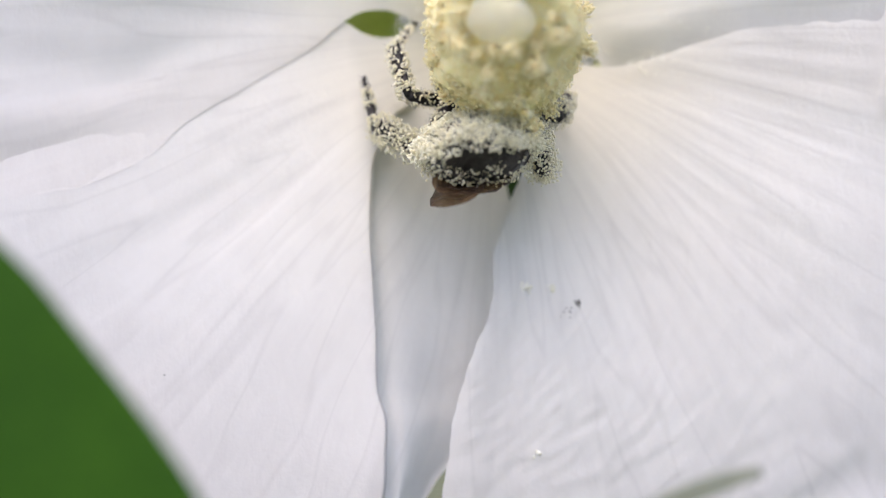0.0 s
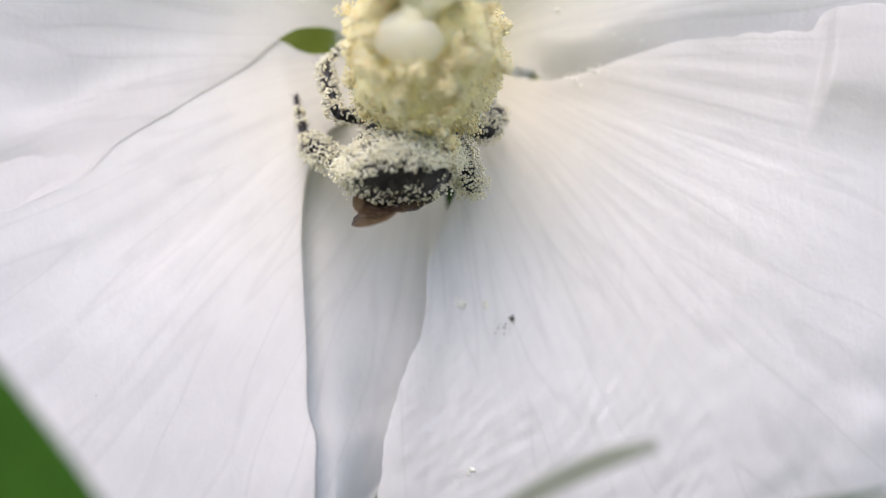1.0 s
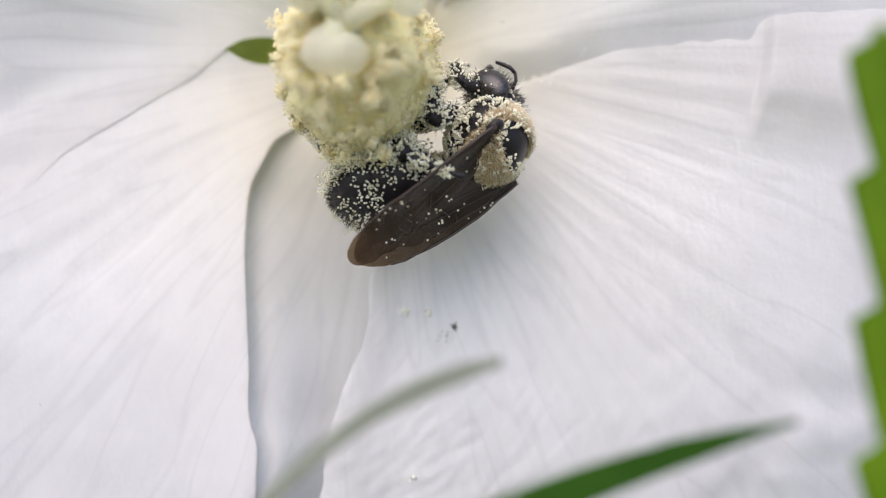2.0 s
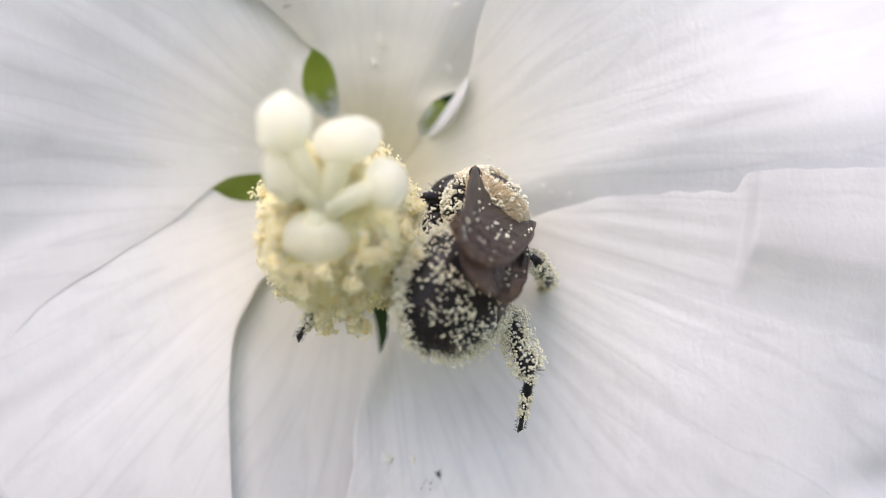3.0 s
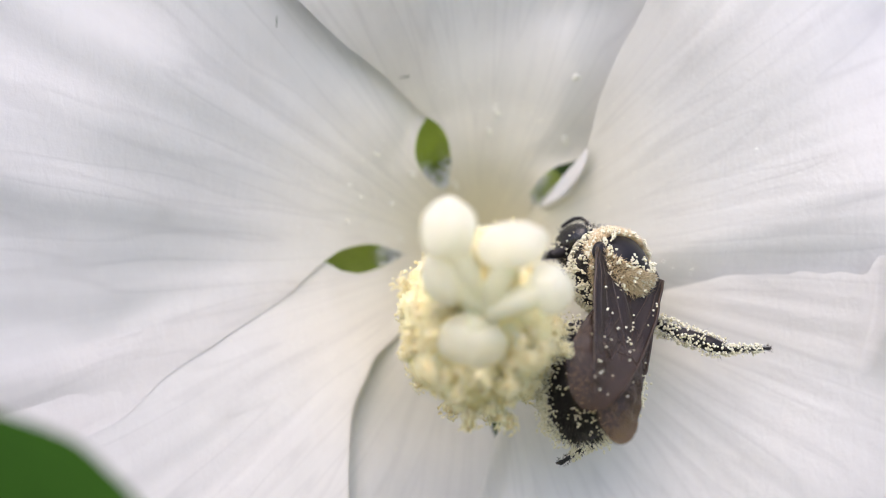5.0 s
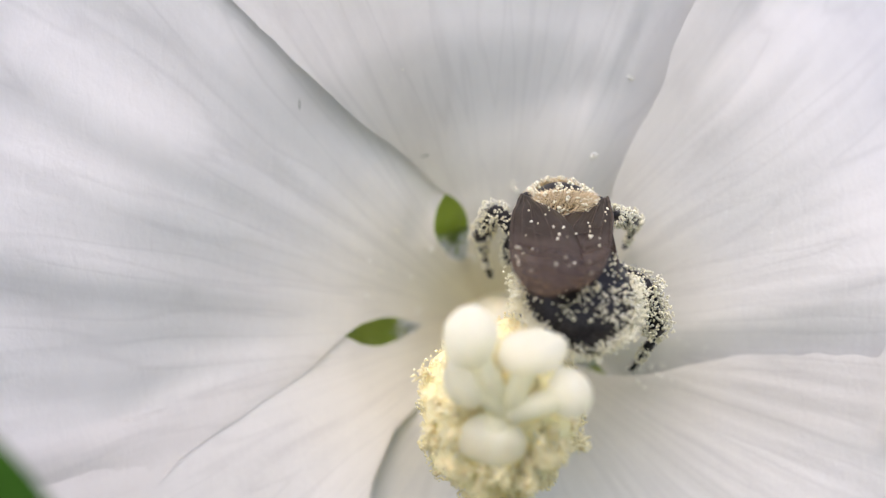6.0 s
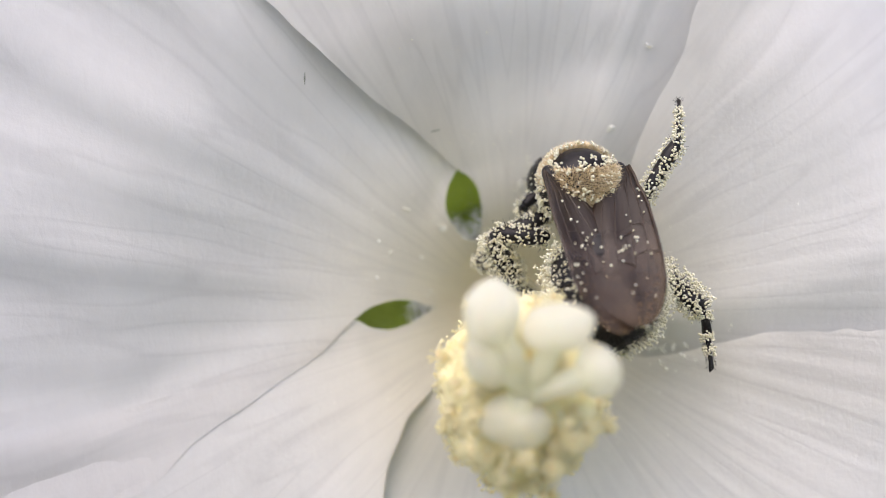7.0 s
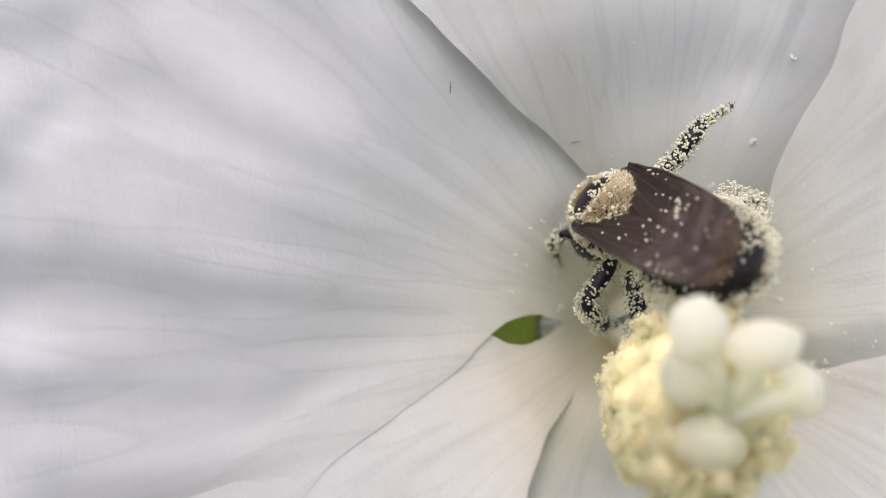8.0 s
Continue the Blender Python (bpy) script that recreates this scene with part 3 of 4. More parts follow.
random.seed(17), np.random.seed(17)
PETALS = [BVHTree.FromPolygons([v.co[:] for v in ob.data.vertices], [p.vertices[:] for p in ob.data.polygons]) for ob in flower.children if ob.name.startswith("petal")]


def on_petal(x, z, lift=0.1):
    """The front of the petals at x, z, in the flower's millimetres."""
    hits = [tree.ray_cast(Vector((x * MM, -0.06, z * MM)), Vector((0, 1, 0)))[0] for tree in PETALS]
    hits = [h.y / MM for h in hits if h]
    return Vector((x, min(hits) - lift, z)) if hits else None


def turned(a, r):
    return r * math.cos(radians(a)), r * math.sin(radians(a))


c, rad = [], []
CRUMBS = [(-85, 23.3, 24), (-80, 23.6, 14), (-86, 36.6, 7), (86, 10.6, 12), (84, 12.6, 7), (83, 12.1, 6), (54, 12.4, 14), (62, 17.1, 4), (11, 10.9, 4), (-17, 12.1, 6), (-16, 12.9, 5),
          (-14, 13.7, 5), (-13, 14.5, 4), (135, 12.6, 2), (155, 11.6, 2), (150, 9.0, 2), (168, 7.3, 6), (166, 11.9, 2), (151, 12.7, 1), (63, 24.1, 3), (62, 17, 2), (130, 9.4, 8),
          (-20, 12.9, 3), (66, 12.5, 2), (110, 6.6, 9), (122, 7.4, 8), (42, 6.8, 10)]
for a, r, count in CRUMBS:
    for k in range(count):
        x, z = turned(a, r)
        p = on_petal(x + random.gauss(0, 0.16), z + random.gauss(0, 0.2), random.uniform(0.06, 0.3))
        if p:
            c.append(p), rad.append(random.uniform(0.09, 0.15))
# single grains strewn about the throat
for k in range(150):
    a, r = random.uniform(0, 360), 6.5 + abs(random.gauss(0, 7))
    p = on_petal(*turned(a, r))
    if p:
        c.append(p), rad.append(random.uniform(0.045, 0.085))
part("pollen_crumb", grains("pollen_crumb", c, rad, CRUMB), flower, "crumbs of pollen fallen on the petals", kind="stuff")

flakes = []
for a, r, count, spread in ((-76, 25.2, 18, 0.13), (-77.5, 25.6, 5, 0.16), (-79, 26.0, 3, 0.25), (-132, 40.2, 1, 0.02)):
    for k in range(count):
        x, z = turned(a, r)
        p = on_petal(x + random.gauss(0, spread), z + random.gauss(0, spread), 0.06)
        if p:
            q = p + Vector((random.uniform(-0.15, 0.15), 0, random.uniform(-0.25, 0.25)))
            flakes.append(tube([p, (p + q) / 2 + Vector((0, -0.04, 0)), q], [0.03, 0.05, 0.02], 5))
v, f = joined(flakes)
part("dirt_fleck", mesh_of("dirt_fleck", v, f, FUR_BLACK), flower, "dark grey flecks of dirt", kind="stuff")
# two thin grey dashes on the petals; the outer is a tiny insect, held still
for a, r, way in ((131, 25.2, (0.05, 1.0)), (113, 16.4, (0.9, 0.2))):
    x, z = turned(a, r)
    pts = [on_petal(x + way[0] * k, z + way[1] * k, 0.06) for k in (-0.45, -0.15, 0.15, 0.45)]
    v, f = tube(pts, [0.03, 0.05, 0.05, 0.02], 6)
    part("grey_dash", mesh_of("grey_dash", v, f, BLADE_GREY), flower, "short thin grey dash on a petal")


# ---- the bee: origin at its waist, y towards the head, z towards its back ----
random.seed(21), np.random.seed(21)
bee = thing("carpenter_bee", place(4, 76, 6), "large black carpenter bee with tan furry thorax, dusted with pollen", "bee")


def body(name, centre, radii, parent, mat, label, shape=None, segments=(40, 28)):
    bm = bmesh.new()
    bmesh.ops.create_uvsphere(bm, u_segments=segments[0], v_segments=segments[1], radius=1.0)
    for v in bm.verts:
        d = v.co.copy()
        k = shape(d) if shape else 1.0
        v.co = Vector((d.x * radii[0], d.y * radii[1], d.z * radii[2])) * k * MM
    return part(name, bm_mesh(name, bm, mat), parent, label, at=Vector(centre) * MM)


def dusting(radii, count, keep, shape=None, lift=1.0, size=(0.07, 0.11), clump=2):
    """Grains lying on an ellipsoid, where keep(direction) gives their chance."""
    out, rad = [], []
    tries = 0
    while len(out) < count and tries < count * 40:
        tries += 1
        d = Vector((random.gauss(0, 1), random.gauss(0, 1), random.gauss(0, 1))).normalized()
        chance = keep(d) * (0.25 + 1.2 * max(0.0, noise.noise(d * 4.3) + 0.35))
        if random.random() > chance:
            continue
        k = (shape(d) if shape else 1.0) * lift
        p = Vector((d.x * radii[0], d.y * radii[1], d.z * radii[2])) * k
        for q in range(random.randint(1, clump)):
            out.append(p + Vector((random.uniform(-0.14, 0.14), random.uniform(-0.14, 0.14), random.uniform(-0.14, 0.14))))
            rad.append(random.uniform(*size))
    return out, rad


# thorax: a furry ball with a bald, shiny spot on its back
THORAX = (3.0, 3.1, 2.85)
thorax = body("thorax", (0, 4.3, 0), THORAX, bee, CHITIN, "black thorax")


def fur(radii, count, keep, lengths, lean, mat, parent, name, label, width=0.035):
    roots, ways, lens = [], [], []
    while len(roots) < count:
        d = Vector((random.gauss(0, 1), random.gauss(0, 1), random.gauss(0, 1))).normalized()
        if random.random() > keep(d):
            continue
        roots.append(Vector((d.x * radii[0], d.y * radii[1], d.z * radii[2])) * 0.985)
        n = Vector((d.x / radii[0], d.y / radii[1], d.z / radii[2])).normalized()
        ways.append(n + Vector(lean) + Vector((random.uniform(-1, 1), random.uniform(-1, 1), random.uniform(-1, 1))) * 0.35)
        lens.append(random.uniform(*lengths))
    return part(name, hairs(name, roots, ways, lens, width, mat), parent, label, kind="stuff")


def bald(d, wide=1.0):
    return math.hypot(d.x / 0.62, (d.y - 0.33) / 0.34) < wide and d.z > 0


def furry(d):
    """The back and front are furred, the flanks are not."""
    return d.z + 0.35 * max(0.0, d.y) + 0.18 * noise.noise(d * 3.1) > 0.22


fur(THORAX, 9500, lambda d: 1.0 if furry(d) and not bald(d, 1.3) else 0.0, (0.35, 0.75), (0, -0.25, 0.1), FUR_TAN, thorax, "fur", "dense tan hair", width=0.03)
fur(THORAX, 1800, lambda d: 0.0 if furry(d) else 1.0, (0.3, 0.7), (0, -0.3, 0.0), FUR_BLACK, thorax, "flank_fur", "short black flank hair", width=0.024)
c, r = dusting(THORAX, 3700, lambda d: (0.003 if d.y > 0.14 + 0.3 * d.x * d.x else 0.6) if bald(d) else (0.3 + 1.0 * max(0.0, noise.noise(d * 2.6) + 0.15)) if furry(d) else 1.0, lift=1.13, clump=6)
part("pollen", grains("pollen", c, r, POLLEN_PALE), thorax, "scattered pale pollen grains", kind="stuff")
for s in (-1, 1):
    body("tegula", (s * 2.8, 4.5, 1.6), (0.6, 0.8, 0.45), bee, CHITIN, "shiny dark wing joint", segments=(16, 10))

# head, bent down in front of the thorax
HEAD = (2.9, 1.7, 2.5)
head = body("head", (0, 6.8, -2.9), HEAD, bee, CHITIN, "black head")
fur(HEAD, 700, lambda d: 1.0 if abs(d.x) < 0.7 else 0.2, (0.4, 1.0), (0, 0, 0.2), FUR_BLACK, head, "fur", "short dark hair")
c, r = dusting(HEAD, 240, lambda d: 0.8, lift=1.08)
part("pollen", grains("pollen", c, r, POLLEN_PALE), head, "scattered pale pollen grains", kind="stuff")
for s in (-1, 1):
    body("eye", (s * 2.3, 0.2, 0.3), (0.8, 1.2, 1.8), head, EYE_BLACK, "large dark compound eye", segments=(24, 16))
    v, f = tube([(s * 0.8, 1.5, 0.6), (s * 1.2, 2.2, 0.4), (s * 1.5, 2.5, 0.0)], [0.17, 0.15, 0.14], 8)
    v2, f2 = tube([(s * 1.5, 2.5, 0.0), (s * 1.7, 2.5, -0.6), (s * 1.8, 2.3, -1.2), (s * 1.9, 2.0, -1.8)], [0.15, 0.17, 0.17, 0.13], 8)
    v, f = joined([(v, f), (v2, f2)])
    part("antenna", mesh_of("antenna", v, f, CHITIN), head, "bent black antenna")
    v, f = tube([(s * 0.9, 1.2, -1.9), (s * 0.8, 1.7, -2.7), (s * 0.15, 2.0, -3.1)], [0.45, 0.35, 0.12], 8)
    part("mandible", mesh_of("mandible", v, f, CHITIN), head, "black mandible")


# abdomen: six overlapping rings, broad and flattened, on a pivot at the waist
ABD = (3.95, 7.2, 2.95)


def abdomen_ring(q):
    """Half width, half height and drop of the abdomen at q (0 at the waist, 1 at the tip)."""
    w = curve_through([(0, 0.32), (0.08, 0.68), (0.25, 0.93), (0.45, 1.0), (0.65, 0.93), (0.82, 0.70), (0.94, 0.40), (1, 0.06)], q)
    return ABD[0] * w, ABD[2] * w * (1 - 0.12 * q), -1.3 * q * q


def abdomen_point(q, a, out=1.0):
    w, h, drop = abdomen_ring(q)
    return Vector((w * math.cos(a) * out, -9.0 * q, h * math.sin(a) * out * (1.0 if math.sin(a) > 0 else 0.85) + drop))


abdomen = None
edges = [0.0, 0.2, 0.38, 0.55, 0.71, 0.86, 1.0]
rings = []
for i in range(6):
    rings.append((edges[i], edges[i + 1]))
for i, (a0, a1) in enumerate(rings):
    verts, sides, steps = [], 44, 10
    for k in range(sides):
        a = 2 * math.pi * k / sides
        for j in range(steps):
            s = j / (steps - 1)
            q = a0 + (a1 - a0) * min(1.0, s * 1.06)
            out = 1.0 + 0.018 * ease(0.3, 0.9, s) if s < 0.95 else 0.985
            verts.append(abdomen_point(min(1.0, q), a, out) * MM)
    me = mesh_of("abdomen" if i == 0 else "tergite", verts, grid_faces(sides, steps, closed=True), CHITIN)
    if i == 0:
        abdomen = part("abdomen", me, bee, "glossy black banded abdomen")
    else:
        part("tergite", me, abdomen)


def abdomen_dust(count, keep, even=False, out_to=0.0):
    """Clumps and single grains on the abdomen, thick in some patches and none in others."""
    out, rad = [], []
    tries = 0
    while len(out) < count and tries < count * 60:
        tries += 1
        q, a = random.random(), random.uniform(0, 2 * math.pi)
        w, h, drop = abdomen_ring(q)
        p = abdomen_point(q, a, 1.03)
        field = 0.5 + 0.9 * noise.noise(p * 0.42) + 0.6 * noise.noise(p * 1.1 + Vector((5, 0, 0)))
        if random.random() > (w / ABD[0]) * keep(q, a, math.sin(a)) * (1.0 if even else max(0.03, field) ** 1.5 * 1.3):
            continue
        size = random.choice((1, 1, 2, 4, 7)) if not out_to else random.choice((3, 8, 14))
        push = random.uniform(0, out_to)
        for k in range(size):
            spread = 0.05 + 0.055 * min(size, 5)
            g = p + Vector((random.gauss(0, spread), random.gauss(0, spread), random.gauss(0, spread * 0.5)))
            g += Vector((math.cos(a), -1.0 * q ** 4, math.sin(a))) * (random.uniform(0, 0.05 * min(size, 6)) + push)
            out.append(g)
            rad.append(random.uniform(0.075, 0.115))
    return out, rad


def band(q):
    """Grains gather along the rear edges of the rings and at the tip."""
    return 0.18 + 0.55 * sum(math.exp(-((q - e) / 0.03) ** 2) for e in edges[1:]) + 0.65 * ease(0.72, 0.98, q)


c1, r1 = abdomen_dust(2000, lambda q, a, s: ((0.3 + 0.35 * ease(0.45, 0.7, q)) if s > 0.45 else 1.0) * band(q))
c2, r2 = abdomen_dust(2300, lambda q, a, s: 0.9 if s < -0.05 or (q > 0.86 and s < 0.5) else 0.0)
c3, r3 = abdomen_dust(1100, lambda q, a, s: ease(-0.25, -0.6, s) * ease(0.95, 0.8, q), even=True, out_to=0.25)
c4, r4 = abdomen_dust(2900, lambda q, a, s: 1.0 if (abs(s + 0.1) < 0.28 and q > 0.3) or (q > 0.88 and s < 0.35) else 0.0, even=True, out_to=0.32)
part("fringe_pollen", grains("fringe_pollen", c4, r4, POLLEN_PALE), abdomen, "cream pollen caught in the side fringe", kind="stuff")
part("pollen", grains("pollen", c1 + c2 + c3, r1 + r2 + r3, POLLEN_PALE), abdomen, "pale pollen grains caught in bands", kind="stuff")
roots, ways, lens = [], [], []
while len(roots) < 2600:
    q, a = random.random() ** 0.7, random.uniform(0, 2 * math.pi)
    s = math.sin(a)
    if s > 0.35 and q < 0.72 and random.random() > 0.25:
        continue
    p = abdomen_point(q, a, 0.99)
    roots.append(p)
    ways.append(Vector((math.cos(a), -0.9, s)))
    lens.append(random.uniform(0.2, 0.45) if s > 0.2 and q < 0.8 else random.uniform(0.35, 0.8))
part("fringe", hairs("fringe", roots, ways, lens, 0.022, FUR_BLACK), abdomen, "short black hair fringe", kind="stuff")


# wings, folded flat over the back
def wing(side, length, width, base, yaw, rise, roll, label, name):
    cols, rows = 18, 64
    verts, uvs = [], []
    def at(c, s):
        half = curve_through([(0, 0.12), (0.1, 0.24), (0.3, 0.42), (0.62, 0.5)], s) if s < 0.62 else 0.5 * math.sqrt(max(0.0, 1 - ((s - 0.62) / 0.38) ** 2.4))
        middle = curve_through([(0, -0.07), (0.15, -0.22), (0.62, -0.44), (1.0, -0.5)], s)
        x = (middle + half * (1 - 2 * c)) * width
        crinkle = 0.16 * math.sin(c * 9 + s * 3) * ease(0.02, 0.3, s) + 0.10 * noise.noise((c * 4, s * 7, length)) * ease(0.1, 0.5, s) + 0.09 * math.sin(s * 52 - c * 7) * ease(0.5, 0.68, s) * ease(1.0, 0.9, s)
        z = 0.35 * math.sin(math.pi * s) - (0.35 * c * c * width * 0.25 - crinkle) * ease(1.0, 0.8, s)
        return Vector((side * x, -length * s, z))

    for i in range(cols):
        for j in range(rows):
            c, s = i / (cols - 1), math.sin(0.5 * math.pi * j / (rows - 1)) ** 1.1
            verts.append(at(c, s) * MM)
            uvs.append((c, s))
    ob = part(name, mesh_of(name, verts, grid_faces(cols, rows), WING, uvs), bee, label, at=Vector(base) * MM)
    ob.rotation_euler = (radians(rise), radians(roll * side), radians(yaw * side))
    thick = ob.modifiers.new("thickness", "SOLIDIFY")
    thick.thickness = 0.00004
    # veins: the stout front edge, a few long ones, and cross veins
    ribs = [[(0.0, s / 13) for s in range(12)], [(0.16, s / 14) for s in range(0, 10)], [(0.3 + 0.1 * s / 12, s / 14) for s in range(1, 11)],
            [(0.55 + 0.1 * s / 12, s / 14) for s in range(1, 10)], [(0.82, s / 14) for s in range(1, 9)],
            [(0.0, 0.62), (0.16, 0.58), (0.36, 0.6)], [(0.36, 0.45), (0.6, 0.5)], [(0.16, 0.42), (0.36, 0.4)], [(0.38, 0.66), (0.62, 0.62)]]
    for k, rib in enumerate(ribs):
        pts = [at(c, min(s, 0.995)) + Vector((0, 0, 0.02)) for c, s in rib]
        w = 0.13 if k == 0 else 0.055 if k < 5 else 0.04
        v, f = tube(pts, [w * (1 - 0.5 * i / len(pts)) for i in range(len(pts))], 6)
        part("vein", mesh_of("vein", v, f, VEIN), ob)
    c, r = [], []
    for k in range(24):
        p = at(random.uniform(0.05, 0.9), random.uniform(0.15, 0.85)) + Vector((0, 0, 0.1))
        c.append(p), r.append(random.uniform(0.06, 0.12))
    part("pollen", grains("pollen", c, r, POLLEN_PALE), ob, "single pale pollen grains", kind="stuff")
    return ob


wing(1, 8.8, 2.9, (2.5, 2.2, 1.9), 0, 2, -6, "smoky brown hind wing", "hind_wing")
wing(-1, 8.8, 2.9, (-2.5, 2.2, 1.9), 0, 2, -6, "smoky brown hind wing", "hind_wing")
wing_a = wing(-1, 14.2, 5.0, (-3.1, 4.5, 2.0), -6, -2, -8, "smoky brown folded fore wing", "fore_wing")
wing_b = wing(1, 14.2, 5.0, (3.1, 4.5, 2.15), -6, -4, -8, "smoky brown folded fore wing", "fore_wing")


# legs
def jointed_leg(hip, femur, tibia, tarsus, thick, dust, label):
    """A leg that bends at its knee. Thigh and lower leg lie along x in their own axes; the ankle bows towards z."""
    h = Vector(hip)
    ob_v, ob_f = tube([(0, 0, 0), (femur * 0.15, 0, 0), (femur * 0.35, 0, 0), (femur * 0.75, 0, 0), (femur * 0.95, 0, 0), (femur, 0, 0)],
                      [w * thick for w in (0.35, 0.52, 0.62, 0.58, 0.42, 0.3)], 12)
    ob = part("leg", mesh_of("leg", ob_v, ob_f, CHITIN), bee, label, at=h * MM)
    bow = 0.17 * (tibia + tarsus)
    a = Vector((math.sqrt(tibia ** 2 - bow ** 2), 0, bow))
    t = Vector((a.x + math.sqrt(tarsus ** 2 - bow ** 2), 0, 0))
    v, f = tube([a * s for s in (0, 0.12, 0.4, 0.8, 0.96, 1)], [w * thick for w in (0.28, 0.4, 0.56, 0.66, 0.55, 0.3)], 12)
    lower = [part("tibia", mesh_of("tibia", v, f, CHITIN), ob)]
    pts, rad = [a], [0.3 * thick]
    for s0, s1, w in ((0.0, 0.42, 0.36), (0.42, 0.58, 0.22), (0.58, 0.72, 0.2), (0.72, 0.86, 0.18), (0.86, 1.0, 0.2)):
        pts += [a.lerp(t, s0 + 0.02), a.lerp(t, s1 - 0.03)]
        rad += [w * thick * 0.75, w * thick]
    v, f = tube(pts + [t + Vector((0.15, 0, -0.25))], rad + [0.06], 9)
    lower.append(part("tarsus", mesh_of("tarsus", v, f, CHITIN), ob))
    z, k = Vector((0, 0, 0)), Vector((femur, 0, 0))
    for upper, line in ((True, [(z, k, 0.6, 0.45)]), (False, [(z, a, 0.62, 1.0), (a, t, 0.32, 0.6)])):
        roots, ways, lens, c, r = [], [], [], [], []
        for p, q, w, share in line:
            way = (q - p).normalized()
            for i in range(int(dust * share)):
                n = Vector((random.gauss(0, 1), random.gauss(0, 1), random.gauss(0, 1)))
                n = (n - way * n.dot(way)).normalized()
                s = random.random()
                at = p + (q - p) * s
                if i % 2 == 0:
                    roots.append(at + n * w * thick * 0.8), ways.append(n + way * 0.5), lens.append(random.uniform(0.3, 0.8) * thick * (0.4 if share == 0.6 else 1.0))
                if noise.noise(at * 1.2 + h) > (-0.5 if share == 1.0 else -0.3) and not (share == 0.6 and s > 0.8):
                    out = w * thick * (1.0 if share != 0.6 else 1.1 - 0.6 * s) + random.uniform(0.0, 0.7 if dust > 500 and share == 1.0 else 0.35) * thick * share
                    for g in range(random.randint(1, 2)):
                        c.append(at + n * out + Vector((random.uniform(-0.1, 0.1), random.uniform(-0.1, 0.1), random.uniform(-0.1, 0.1))))
                        r.append(random.uniform(0.075, 0.11))
        bits = [part("leg_hair", hairs("leg_hair", roots, ways, lens, 0.022, FUR_BLACK), ob, "short black bristles", kind="stuff"),
                part("pollen", grains("pollen", c, r, POLLEN_PALE), ob, "pale pollen packed in bristles", kind="stuff")]
        if not upper:
            lower += bits
    return ob, lower


# hip, lengths of thigh, shin and foot, thickness, dust
LEGS = {
    "front_right": ((1.6, 6.5, -2.8), 2.6, 2.8, 2.6, 0.8, 130),
    "front_left": ((-1.6, 6.5, -2.8), 2.6, 2.8, 2.6, 0.8, 130),
    "mid_right": ((2.2, 3.6, -2.6), 4.5, 5.3, 4.6, 0.92, 360),
    "mid_left": ((-2.2, 3.6, -2.6), 4.2, 4.4, 3.8, 1.1, 400),
    "hind_right": ((2.4, 1.6, -2.8), 4.4, 5.0, 4.4, 1.1, 760),
    "hind_left": ((-2.4, 1.6, -2.8), 4.4, 5.0, 4.2, 1.15, 700),
}
legs = {key: jointed_leg(*shape, key.split("_")[0] + " leg caked with pollen") for key, shape in LEGS.items()}


# ---- leaves near the lens, swaying on their own stalks ----
random.seed(31), np.random.seed(31)


def leaf_mesh(name, length, outline, mat, teeth=0.0, tooth_count=9, curl=0.0, fold=0.3, bow=0.0, columns=21, rows=80):
    """A leaf blade that points along -x from its stalk at x = length: tip at the origin. outline: (share of length, half width)."""
    verts = []
    for i in range(columns):
        u = 2 * i / (columns - 1) - 1
        for j in range(rows):
            s = j / (rows - 1)
            w = curve_through(outline, s)
            saw = teeth * (1 - ((s * tooth_count) % 1.0)) * (1 if s > 0.02 else 0)
            w = max(0.05, w + saw * abs(u))
            z = fold * abs(u) * w * 0.4 + curl * (1 - s) ** 2 + 0.25 * noise.noise((s * 5, u * 2, length)) * min(1, w)
            verts.append((s * length * MM, (u * w + bow * s * s) * MM, z * MM))
    return mesh_of(name, verts, grid_faces(columns, rows), mat)


def leaf(name, label, length, outline, mat, vein_mat, at, turn, **more):
    """turn: degrees by which the line from tip to stalk is turned, seen from the front."""
    ob = thing(name, place(*at), label, "leaf")
    turned = Euler((radians(90), radians(-turn), 0))
    blade = part("leaf_blade", leaf_mesh("leaf_blade", length, outline, mat, **more), ob)
    blade.rotation_euler = turned
    thick = blade.modifiers.new("thickness", "SOLIDIFY")
    thick.thickness = 0.0003
    curl, bow = more.get("curl", 0.0), more.get("bow", 0.0)
    pts = [(length * s, bow * s * s, -0.15 + curl * max(0, 1 - s) ** 2 - 10 * max(0, s - 1) ** 2) for s in (0.04, 0.25, 0.5, 0.75, 1.0, 1.25, 1.5)]
    v, f = tube(pts, [0.08, 0.15, 0.25, 0.35, 0.5, 0.6, 0.7], 8)
    rib = part("leaf_stalk", mesh_of("leaf_stalk", v, f, vein_mat), ob)
    rib.rotation_euler = turned
    return ob


# broad dark leaf by the lower petal
dark_leaf = leaf("hibiscus_leaf", "broad dark green hibiscus leaf close to the lens", 46,
                 [(0, 0.2), (0.01, 1.6), (0.035, 5.3), (0.065, 7.1), (0.11, 9.2), (0.38, 18), (0.6, 20), (0.85, 13), (1, 2)], LEAF_DARK, STEM, (-21, 44, 1), -90, curl=-0.5, columns=41)
bright_leaf = leaf("hibiscus_leaf", "bright green toothed hibiscus leaf close to the lens", 40, [(0, 0.3), (0.05, 0.8), (0.15, 1.4), (0.3, 2.4), (0.55, 4.2), (0.8, 5.0), (1, 1.0)],
                   LEAF_BRIGHT, STEM, (36, 45, 16), -80, teeth=1.5, tooth_count=6)
